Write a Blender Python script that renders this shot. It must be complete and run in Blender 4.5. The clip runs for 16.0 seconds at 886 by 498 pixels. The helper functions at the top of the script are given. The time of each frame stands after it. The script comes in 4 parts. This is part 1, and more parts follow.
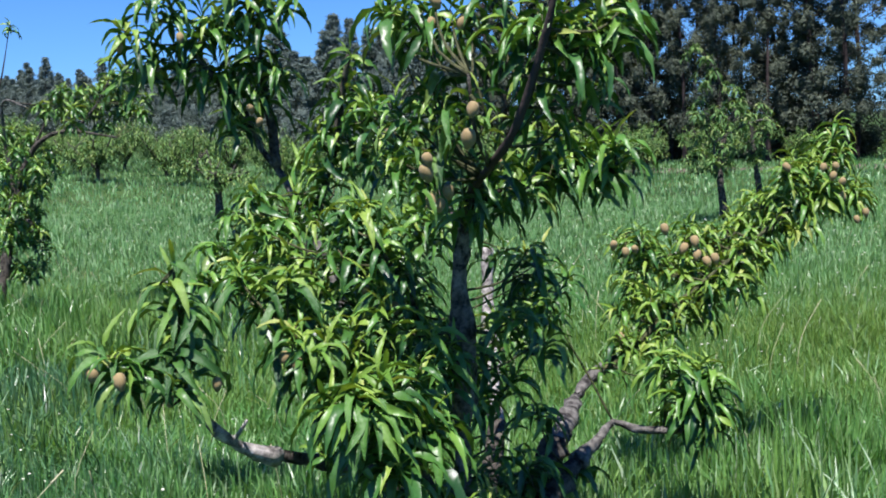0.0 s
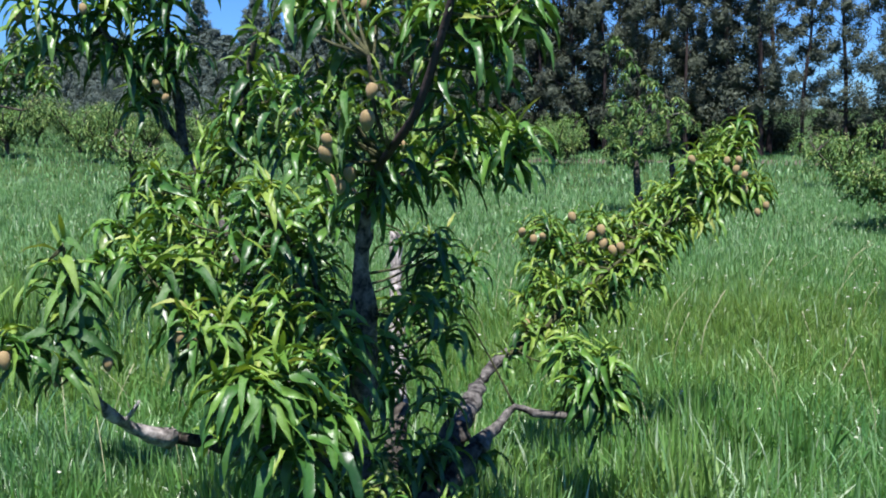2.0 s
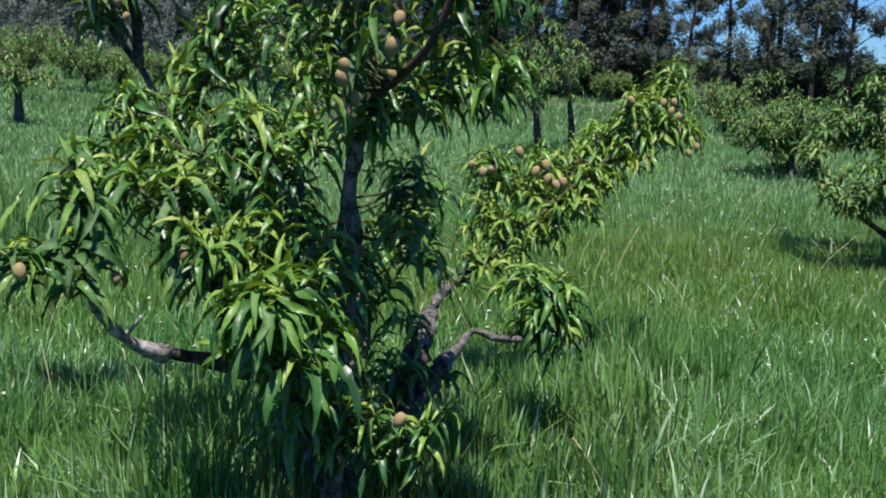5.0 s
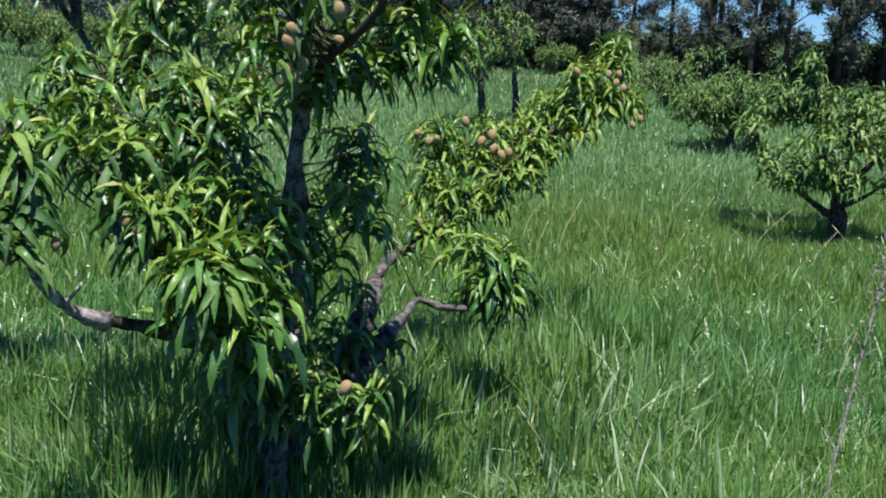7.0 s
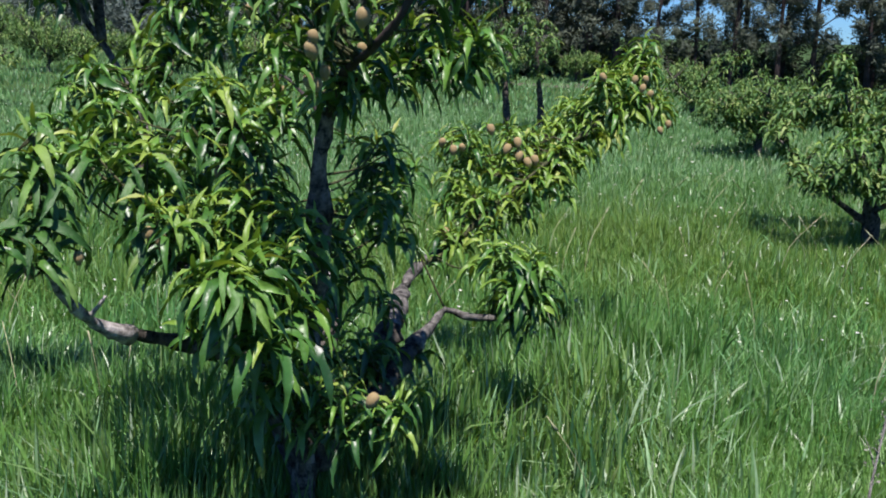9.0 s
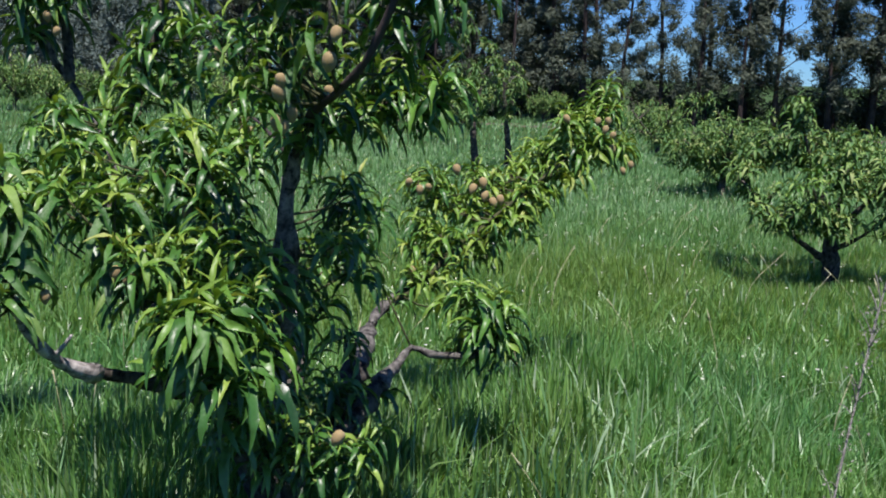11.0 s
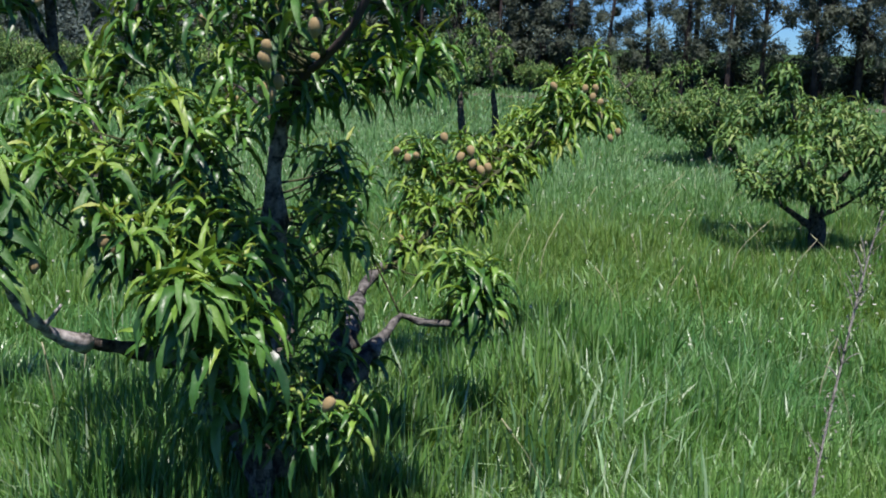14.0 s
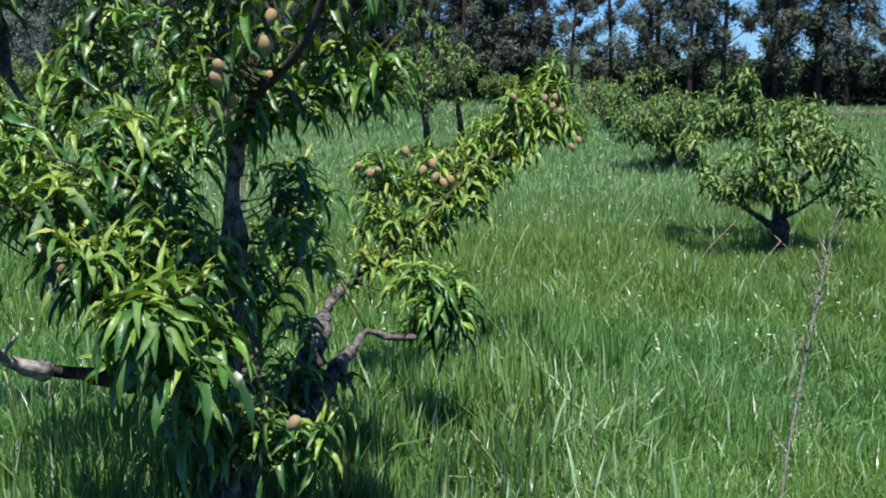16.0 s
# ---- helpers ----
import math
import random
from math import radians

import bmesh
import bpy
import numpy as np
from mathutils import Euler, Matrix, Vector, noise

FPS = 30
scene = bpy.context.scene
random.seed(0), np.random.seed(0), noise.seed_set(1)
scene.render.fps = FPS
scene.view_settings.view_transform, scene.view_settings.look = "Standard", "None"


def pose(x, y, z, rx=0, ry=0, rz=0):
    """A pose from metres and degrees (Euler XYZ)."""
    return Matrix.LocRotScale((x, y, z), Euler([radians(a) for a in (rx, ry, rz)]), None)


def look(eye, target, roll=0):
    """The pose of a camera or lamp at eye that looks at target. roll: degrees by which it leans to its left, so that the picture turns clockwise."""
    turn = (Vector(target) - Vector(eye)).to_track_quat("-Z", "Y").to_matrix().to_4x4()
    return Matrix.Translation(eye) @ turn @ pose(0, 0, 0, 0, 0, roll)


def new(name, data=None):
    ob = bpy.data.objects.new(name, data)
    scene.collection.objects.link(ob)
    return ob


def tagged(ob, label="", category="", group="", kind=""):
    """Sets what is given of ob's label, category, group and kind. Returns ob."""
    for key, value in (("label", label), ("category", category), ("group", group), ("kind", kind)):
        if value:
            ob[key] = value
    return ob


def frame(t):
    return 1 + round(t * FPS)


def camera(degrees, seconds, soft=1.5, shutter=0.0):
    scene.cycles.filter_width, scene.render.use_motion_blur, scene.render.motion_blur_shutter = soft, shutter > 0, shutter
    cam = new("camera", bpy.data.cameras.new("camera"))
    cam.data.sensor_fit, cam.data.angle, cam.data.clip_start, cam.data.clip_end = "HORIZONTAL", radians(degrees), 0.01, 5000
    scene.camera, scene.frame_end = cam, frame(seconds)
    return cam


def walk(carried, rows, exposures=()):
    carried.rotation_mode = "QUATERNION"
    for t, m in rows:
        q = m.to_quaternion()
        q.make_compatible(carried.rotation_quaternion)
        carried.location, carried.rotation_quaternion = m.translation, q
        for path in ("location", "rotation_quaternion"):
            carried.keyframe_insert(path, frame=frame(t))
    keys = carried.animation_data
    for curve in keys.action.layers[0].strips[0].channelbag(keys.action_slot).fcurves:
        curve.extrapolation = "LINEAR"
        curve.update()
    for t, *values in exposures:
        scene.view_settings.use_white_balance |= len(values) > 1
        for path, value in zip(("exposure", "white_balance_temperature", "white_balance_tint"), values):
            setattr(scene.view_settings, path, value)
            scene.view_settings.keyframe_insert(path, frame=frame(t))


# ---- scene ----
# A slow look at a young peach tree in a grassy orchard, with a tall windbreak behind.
cam = camera(48.0, 16.0, soft=1.9)
PATH = [
    (0, (-0.070, -1.281, 1.648), (-0.154, 0.703, 1.410), -2.6),
    (0.5, (-0.078, -1.271, 1.651), (-0.172, 0.715, 1.431), -1.9),
    (1, (-0.065, -1.260, 1.641), (-0.096, 0.722, 1.372), -1.1),
    (1.5, (-0.049, -1.265, 1.635), (-0.046, 0.713, 1.343), -0.7),
    (2, (-0.018, -1.279, 1.640), (0.054, 0.702, 1.369), -0.8),
    (2.5, (-0.001, -1.296, 1.635), (0.054, 0.683, 1.350), -1.9),
    (3, (0.000, -1.339, 1.622), (0.079, 0.622, 1.236), -1.9),
    (3.5, (-0.093, -1.365, 1.638), (0.196, 0.581, 1.277), 0.8),
    (3.7, (-0.168, -1.364, 1.629), (0.086, 0.583, 1.249), 0.8),
    (5.8, (-0.319, -1.392, 1.625), (0.088, 0.524, 1.222), 2.8),
    (6, (-0.311, -1.400, 1.626), (0.135, 0.507, 1.216), 2.9),
    (6.5, (-0.307, -1.400, 1.640), (0.165, 0.504, 1.250), 3.3),
    (7, (-0.320, -1.369, 1.617), (0.098, 0.535, 1.172), 2.8),
    (7.5, (-0.331, -1.359, 1.614), (0.057, 0.551, 1.167), 3.1),
    (8, (-0.311, -1.347, 1.596), (0.145, 0.539, 1.112), 4.5),
    (8.5, (-0.287, -1.332, 1.595), (0.154, 0.557, 1.105), 2.3),
    (8.7, (-0.313, -1.327, 1.603), (0.051, 0.589, 1.160), 1.9),
    (10.8, (-0.292, -1.361, 1.610), (0.140, 0.552, 1.215), 1.5),
    (11, (-0.310, -1.371, 1.615), (0.118, 0.551, 1.265), 2.1),
    (11.5, (-0.308, -1.370, 1.615), (0.128, 0.550, 1.262), 1.7),
    (12, (-0.315, -1.353, 1.610), (0.082, 0.571, 1.235), 1.6),
    (12.5, (-0.295, -1.355, 1.607), (0.146, 0.556, 1.218), 3.2),
    (13, (-0.295, -1.357, 1.607), (0.114, 0.559, 1.206), 0.5),
    (13.5, (-0.308, -1.366, 1.603), (0.115, 0.548, 1.207), 1.9),
    (14, (-0.313, -1.379, 1.603), (0.138, 0.527, 1.198), 1.7),
    (14.5, (-0.335, -1.377, 1.617), (0.044, 0.557, 1.280), 1.4),
    (15, (-0.319, -1.385, 1.611), (0.095, 0.542, 1.270), 0.1),
    (15.5, (-0.295, -1.392, 1.604), (0.174, 0.516, 1.227), 0.4),
    (16, (-0.285, -1.387, 1.603), (0.222, 0.511, 1.225), -0.0),
]
walk(cam, [(t, look(eye, target, roll)) for t, eye, target, roll in PATH], exposures=tuple((t, e, 6150 if t < 5 else 6300, 21 if t < 5 else 23) for t, e in ((0.0, 1.06), (2.5, 1.04), (3.0, 0.98), (3.5, 0.76), (6.0, 0.8), (6.5, 0.86), (8.5, 0.83), (11.0, 0.76), (13.5, 0.73), (15.0, 0.82), (16.0, 0.92))))

# ---- light ----
SUN_WAY = Vector((-0.03, -0.35, 0.935)).normalized()
world = bpy.data.worlds.new("sky")
scene.world = world
world.use_nodes = True
wn = world.node_tree.nodes
sky = wn.new("ShaderNodeTexSky")
sky.sky_type, sky.sun_disc = "NISHITA", False
sky.sun_elevation = math.asin(SUN_WAY.z)
sky.sun_rotation = math.atan2(SUN_WAY.x, SUN_WAY.y)
sky.air_density, sky.dust_density, sky.ozone_density = 1.0, 0.1, 1.5
# a dry clear sky: deep blue down to the treetops
lift, above = wn.new("ShaderNodeTexCoord"), wn.new("ShaderNodeVectorMath")
above.inputs[1].default_value = (0, 0, 0.02)
world.node_tree.links.new(lift.outputs["Generated"], above.inputs[0])
world.node_tree.links.new(above.outputs[0], sky.inputs["Vector"])
wn["Background"].inputs["Strength"].default_value = 0.045
tint = wn.new("ShaderNodeMix")
tint.data_type, tint.blend_type = "RGBA", "MULTIPLY"
tint.inputs[0].default_value = 1.0
tint.inputs[7].default_value = (0.51, 1.02, 1.68, 1)
world.node_tree.links.new(sky.outputs[0], tint.inputs[6])
world.node_tree.links.new(tint.outputs[2], wn["Background"].inputs["Color"])
sun_data = bpy.data.lights.new("sun", "SUN")
sun_data.energy, sun_data.angle, sun_data.color = 5.0, radians(0.53), (1.0, 0.95, 0.87)
sun = new("sun", sun_data)
sun.matrix_world = look(SUN_WAY * 40, (0, 0, 0))


# ---- materials ----
def material(name, roughness=0.8, specular=0.3):
    m = bpy.data.materials.new(name)
    m.use_nodes = True
    b = m.node_tree.nodes["Principled BSDF"]
    b.inputs["Roughness"].default_value = roughness
    b.inputs["Specular IOR Level"].default_value = specular
    return m, m.node_tree.nodes, m.node_tree.links, b


def ramp(nodes, stops):
    r = nodes.new("ShaderNodeValToRGB")
    while len(r.color_ramp.elements) < len(stops):
        r.color_ramp.elements.new(0.5)
    for e, (p, c) in zip(r.color_ramp.elements, stops):
        e.position, e.color = p, (*c, 1)
    return r


def noise_node(nodes, links, scale, detail=4.0, rough=0.6, space="Object"):
    tc, n = nodes.new("ShaderNodeTexCoord"), nodes.new("ShaderNodeTexNoise")
    n.inputs["Scale"].default_value, n.inputs["Detail"].default_value, n.inputs["Roughness"].default_value = scale, detail, rough
    links.new(tc.outputs[space], n.inputs["Vector"])
    return n


def geo_noise(nodes, links, scale, detail=3.0):
    g, n = nodes.new("ShaderNodeNewGeometry"), nodes.new("ShaderNodeTexNoise")
    n.inputs["Scale"].default_value, n.inputs["Detail"].default_value = scale, detail
    links.new(g.outputs["Position"], n.inputs["Vector"])
    return n


def mixed(nodes, links, a, b, fac, blend="MIX"):
    x = nodes.new("ShaderNodeMix")
    x.data_type, x.blend_type = "RGBA", blend
    links.new(a, x.inputs[6])
    links.new(b, x.inputs[7])
    if isinstance(fac, float):
        x.inputs[0].default_value = fac
    else:
        links.new(fac, x.inputs[0])
    return x.outputs[2]


def bumped(nodes, links, b, height, strength, distance=0.01):
    u = nodes.new("ShaderNodeBump")
    u.inputs["Strength"].default_value, u.inputs["Distance"].default_value = strength, distance
    links.new(height, u.inputs["Height"])
    links.new(u.outputs[0], b.inputs["Normal"])


def random_value(nodes, links):
    """One number for each leaf or blade, be it an object or an island of a joined mesh."""
    o, g, add, fr = nodes.new("ShaderNodeObjectInfo"), nodes.new("ShaderNodeNewGeometry"), nodes.new("ShaderNodeMath"), nodes.new("ShaderNodeMath")
    fr.operation = "FRACT"
    links.new(o.outputs["Random"], add.inputs[0])
    links.new(g.outputs["Random Per Island"], add.inputs[1])
    links.new(add.outputs[0], fr.inputs[0])
    return fr.outputs[0]


def foliage(name, stops, gloss, specular, clear, patch=0.0, patch_stops=None, patch_scale=0.6, veins=0.0, grain=45.0):
    m, n, l, b = material(name, gloss, specular)
    col = ramp(n, stops)
    l.new(random_value(n, l), col.inputs[0])
    out = col.outputs[0]
    if patch:
        big = geo_noise(n, l, patch_scale, 3.0)
        pr = ramp(n, patch_stops)
        l.new(big.outputs[0], pr.inputs[0])
        out = mixed(n, l, out, pr.outputs[0], patch)
    fine = noise_node(n, l, grain, 3.0)
    fr = ramp(n, ((0.3, (0.72, 0.72, 0.72)), (0.7, (1.15, 1.15, 1.15))))
    l.new(fine.outputs[0], fr.inputs[0])
    out = mixed(n, l, out, fr.outputs[0], 0.7, "MULTIPLY")
    l.new(out, b.inputs["Base Color"])
    if veins:
        bumped(n, l, b, fine.outputs[0], veins, 0.003)
    t, mix = n.new("ShaderNodeBsdfTranslucent"), n.new("ShaderNodeMixShader")
    warm = n.new("ShaderNodeMix")
    warm.data_type, warm.blend_type = "RGBA", "MULTIPLY"
    warm.inputs[0].default_value = 1.0
    warm.inputs[7].default_value = (1.5, 1.35, 0.5, 1)
    l.new(out, warm.inputs[6])
    l.new(warm.outputs[2], t.inputs["Color"])
    mix.inputs[0].default_value = clear
    l.new(b.outputs[0], mix.inputs[1])
    l.new(t.outputs[0], mix.inputs[2])
    l.new(mix.outputs[0], n["Material Output"].inputs["Surface"])
    return m


LEAF = foliage("peach_leaf", ((0.0, (0.03, 0.1, 0.017)), (0.45, (0.068, 0.18, 0.026)), (0.8, (0.125, 0.25, 0.036)), (1.0, (0.21, 0.31, 0.055))), 0.4, 0.42, 0.14, veins=0.8)
OLD_LEAF = foliage("old_peach_leaf", ((0.0, (0.014, 0.055, 0.012)), (0.5, (0.036, 0.115, 0.02)), (0.85, (0.075, 0.17, 0.03)), (1.0, (0.15, 0.23, 0.05))), 0.38, 0.45, 0.1, veins=0.8)
YOUNG_OR_SUNLIT_LEAF = foliage("young_or_sunlit_peach_leaf", ((0.0, (0.085, 0.19, 0.025)), (0.6, (0.15, 0.26, 0.035)), (0.9, (0.21, 0.31, 0.05)), (1.0, (0.27, 0.32, 0.08))), 0.45, 0.3, 0.2, veins=0.5)
FAR_LEAF = foliage("orchard_leaf", ((0.0, (0.032, 0.095, 0.026)), (0.5, (0.08, 0.175, 0.04)), (0.85, (0.15, 0.245, 0.06)), (1.0, (0.23, 0.29, 0.10))), 0.55, 0.26, 0.15)
GRASS = foliage("grass_blade", ((0.0, (0.045, 0.145, 0.028)), (0.45, (0.095, 0.25, 0.05)), (0.82, (0.18, 0.345, 0.095)), (1.0, (0.28, 0.41, 0.19))), 0.34, 0.5, 0.3,
                patch=0.33, patch_stops=((0.35, (0.06, 0.22, 0.10)), (0.5, (0.105, 0.25, 0.06)), (0.66, (0.19, 0.28, 0.06))), patch_scale=0.55)
NEEDLE = foliage("windbreak_needles", ((0.0, (0.048, 0.064, 0.046)), (0.6, (0.08, 0.102, 0.07)), (1.0, (0.12, 0.143, 0.098))), 0.8, 0.1, 0.08)
# Paler, bluer needles: distance haze put into the colour.
HAZED_NEEDLE = foliage("hazed_needles", ((0.0, (0.08, 0.115, 0.105)), (0.6, (0.125, 0.17, 0.15)), (1.0, (0.17, 0.215, 0.185))), 0.8, 0.1, 0.1)
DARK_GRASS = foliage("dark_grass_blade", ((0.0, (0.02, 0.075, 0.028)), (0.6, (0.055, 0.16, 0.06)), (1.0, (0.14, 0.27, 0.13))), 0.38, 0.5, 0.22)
SUNLIT_GRASS = foliage("sunlit_grass_blade", ((0.0, (0.10, 0.24, 0.08)), (0.6, (0.20, 0.36, 0.16)), (1.0, (0.42, 0.54, 0.36))), 0.38, 0.5, 0.25)
YELLOW_GRASS = foliage("yellow_grass_blade", ((0.0, (0.08, 0.17, 0.03)), (0.5, (0.125, 0.24, 0.04)), (0.85, (0.17, 0.29, 0.055)), (1.0, (0.25, 0.33, 0.11))), 0.5, 0.3, 0.27)
# Haze over the far meadow, painted as a paler, bluer blade colour.
HAZED_GRASS = foliage("hazed_grass_blade", ((0.0, (0.06, 0.17, 0.05)), (0.5, (0.14, 0.31, 0.105)), (0.85, (0.21, 0.385, 0.165)), (1.0, (0.32, 0.45, 0.26))), 0.45, 0.4, 0.27)
STALK = foliage("dry_stalk", ((0.0, (0.30, 0.33, 0.16)), (1.0, (0.50, 0.48, 0.30))), 0.7, 0.2, 0.15)
PETAL = foliage("white_petal", ((0.0, (0.55, 0.58, 0.42)), (1.0, (0.75, 0.75, 0.66))), 0.6, 0.2, 0.2)


def bark(name, dark, pale, scale):
    m, n, l, b = material(name, 0.9, 0.2)
    a, f = noise_node(n, l, scale, 6.0, 0.65), noise_node(n, l, scale * 6, 4.0, 0.7)
    r, g = ramp(n, ((0.38, dark), (0.64, pale))), ramp(n, ((0.3, (0.6, 0.6, 0.6)), (0.7, (1.2, 1.2, 1.2))))
    l.new(a.outputs[0], r.inputs[0])
    l.new(f.outputs[0], g.inputs[0])
    l.new(mixed(n, l, r.outputs[0], g.outputs[0], 0.8, "MULTIPLY"), b.inputs["Base Color"])
    bumped(n, l, b, f.outputs[0], 0.9, 0.006)
    return m


BARK = bark("peach_bark", (0.014, 0.012, 0.01), (0.13, 0.12, 0.095), 26.0)
PALE_BARK = bark("grey_bark", (0.07, 0.066, 0.058), (0.54, 0.52, 0.47), 30.0)
WORN_BARK = bark("worn_grey_bark", (0.02, 0.018, 0.016), (0.2, 0.195, 0.17), 26.0)
TRUNK_BARK = bark("rough_trunk_bark", (0.02, 0.018, 0.015), (0.25, 0.23, 0.19), 34.0)
TWIG = bark("green_twig", (0.035, 0.042, 0.018), (0.10, 0.105, 0.045), 30.0)
DARK_BARK = bark("windbreak_bark", (0.022, 0.017, 0.016), (0.07, 0.055, 0.05), 3.0)

FRUIT, fn, fl, fb = material("peach_skin", 0.75, 0.2)
fno = noise_node(fn, fl, 38.0, 3.0)
fra = ramp(fn, ((0.30, (0.20, 0.19, 0.08)), (0.5, (0.26, 0.195, 0.09)), (0.7, (0.25, 0.16, 0.075))))
fl.new(fno.outputs[0], fra.inputs[0])
fl.new(fra.outputs[0], fb.inputs["Base Color"])
fb.inputs["Sheen Weight"].default_value = 0.08
bumped(fn, fl, fb, noise_node(fn, fl, 400.0).outputs[0], 0.3, 0.001)

SOIL, sn, sl, sb = material("grassy_soil", 0.95, 0.1)
big, fine = geo_noise(sn, sl, 0.35, 5.0), geo_noise(sn, sl, 9.0, 6.0)
ra = ramp(sn, ((0.35, (0.03, 0.06, 0.018)), (0.55, (0.045, 0.09, 0.024)), (0.75, (0.075, 0.10, 0.035))))
rb = ramp(sn, ((0.3, (0.45, 0.45, 0.45)), (0.7, (1.25, 1.25, 1.25))))
sl.new(big.outputs[0], ra.inputs[0])
sl.new(fine.outputs[0], rb.inputs[0])
sl.new(mixed(sn, sl, ra.outputs[0], rb.outputs[0], 0.9, "MULTIPLY"), sb.inputs["Base Color"])
bumped(sn, sl, sb, fine.outputs[0], 1.0, 0.05)

DIRT, dn, dl, db = material("bare_soil", 0.95, 0.1)
dfine = geo_noise(dn, dl, 3.0, 6.0)
dr = ramp(dn, ((0.3, (0.055, 0.048, 0.036)), (0.7, (0.13, 0.115, 0.085))))
dl.new(dfine.outputs[0], dr.inputs[0])
dl.new(dr.outputs[0], db.inputs["Base Color"])
bumped(dn, dl, db, dfine.outputs[0], 1.0, 0.08)


# ---- mesh helpers ----
rng = np.random.default_rng(11)


def tri_mesh(name, verts, tris, mat, smooth=False):
    me = bpy.data.meshes.new(name)
    me.vertices.add(len(verts))
    me.vertices.foreach_set("co", np.ascontiguousarray(verts, np.float32).ravel())
    me.loops.add(3 * len(tris))
    me.loops.foreach_set("vertex_index", np.ascontiguousarray(tris, np.int32).ravel())
    me.polygons.add(len(tris))
    me.polygons.foreach_set("loop_start", np.arange(0, 3 * len(tris), 3, dtype=np.int32))
    if smooth:
        me.polygons.foreach_set("use_smooth", np.ones(len(tris), bool))
    me.update(calc_edges=True)
    me.materials.append(mat)
    return me


def under(name, me, parent, label="", kind=""):
    ob = new(name, me)
    ob.parent = parent
    return tagged(ob, label, kind=kind)


def curve_points(points, step=0.035):
    """A smooth line through the points."""
    p = np.array(points, float)
    p = np.vstack([2 * p[0] - p[1], p, 2 * p[-1] - p[-2]])
    out = []
    for i in range(1, len(p) - 2):
        k = max(2, int(np.linalg.norm(p[i + 1] - p[i]) / step))
        for u in np.arange(k) / k:
            a, b, c, d = p[i - 1], p[i], p[i + 1], p[i + 2]
            out.append(0.5 * (2 * b + (c - a) * u + (2 * a - 5 * b + 4 * c - d) * u**2 + (3 * b - a - 3 * c + d) * u**3))
    out.append(p[-2])
    return np.array(out)


def tube(line, r0, r1, sides=8, rough=0.12, seed=0, flare=0.0):
    """Vertices and triangles of a branch along a line, knobbly and tapered."""
    g = np.random.default_rng(seed)
    n = len(line)
    way = np.gradient(line, axis=0)
    way /= np.linalg.norm(way, axis=1, keepdims=True) + 1e-9
    ref = np.array([0.31, 0.87, 0.12])
    side = np.cross(way, ref)
    side /= np.linalg.norm(side, axis=1, keepdims=True) + 1e-9
    other = np.cross(way, side)
    s = np.linspace(0, 1, n)
    rad = (r0 + (r1 - r0) * s**0.85) * (1 + flare * np.exp(-s * 14))
    knob = 1 + rough * np.convolve(g.normal(size=n + 4), np.ones(5) / 5, "valid")[:n] * 2.2
    a = np.linspace(0, 2 * np.pi, sides, endpoint=False)
    lump = 1 + rough * g.normal(size=(n, sides)) * 0.55
    ring = (rad * knob)[:, None] * lump
    v = line[:, None] + ring[..., None] * (np.cos(a)[None, :, None] * side[:, None] + np.sin(a)[None, :, None] * other[:, None])
    v = np.vstack([v.reshape(-1, 3), line[0], line[-1] + way[-1] * r1 * 0.4])
    i, j = np.meshgrid(np.arange(n - 1), np.arange(sides), indexing="ij")
    p, q = (i * sides + j).ravel(), (i * sides + (j + 1) % sides).ravel()
    t = np.vstack([np.stack([p, q, q + sides], 1), np.stack([p, q + sides, p + sides], 1)])
    k = np.arange(sides)
    low = np.stack([np.full(sides, n * sides), (k + 1) % sides, k], 1)
    top = np.stack([np.full(sides, n * sides + 1), (n - 1) * sides + k, (n - 1) * sides + (k + 1) % sides], 1)
    return v, np.vstack([t, low, top])


def joined(pieces):
    vs, ts, at = [], [], 0
    for v, t in pieces:
        vs.append(v)
        ts.append(t + at)
        at += len(v)
    return np.vstack(vs), np.vstack(ts)


def leaf_shape(rise, bend, width=0.2, stations=8, fold=0.35, twist=0.0):
    """A long leaf of unit length that leaves its stem along x, arches over and droops; folded along its midrib."""
    s = np.linspace(0, 1, stations)
    e = np.clip(s / 0.62, 0, 1)
    ang = radians(rise) - radians(bend) * (0.6 * s + 0.4 * e * e * (3 - 2 * e))
    d = np.stack([np.cos(ang), 0 * s, np.sin(ang)], 1)
    mid = np.vstack([[0, 0, 0], np.cumsum((d[1:] + d[:-1]) / 2 * np.diff(s)[:, None], 0)])
    w = width * 0.5 * (np.sin(np.pi * np.clip(s * 0.97 + 0.015, 0, 1) ** 0.8) ** 0.85) * np.where(s < 0.08, 0.5, 1.0)
    up = np.stack([-np.sin(ang), 0 * s, np.cos(ang)], 1)
    roll = twist * s
    wave = 0.3 * np.sin(s * 21 + rise) * w
    left = mid + (np.cos(roll) * w)[:, None] * [[0, 1, 0]] + (fold * w + np.sin(roll) * w + wave)[:, None] * up
    right = mid - (np.cos(roll) * w)[:, None] * [[0, 1, 0]] + (fold * w - np.sin(roll) * w - wave)[:, None] * up
    v = np.stack([left, mid, right], 1).reshape(-1, 3)
    t = []
    for i in range(stations - 1):
        a = 3 * i
        t += [(a, a + 1, a + 4), (a, a + 4, a + 3), (a + 1, a + 2, a + 5), (a + 1, a + 5, a + 4)]
    return v, np.array(t)


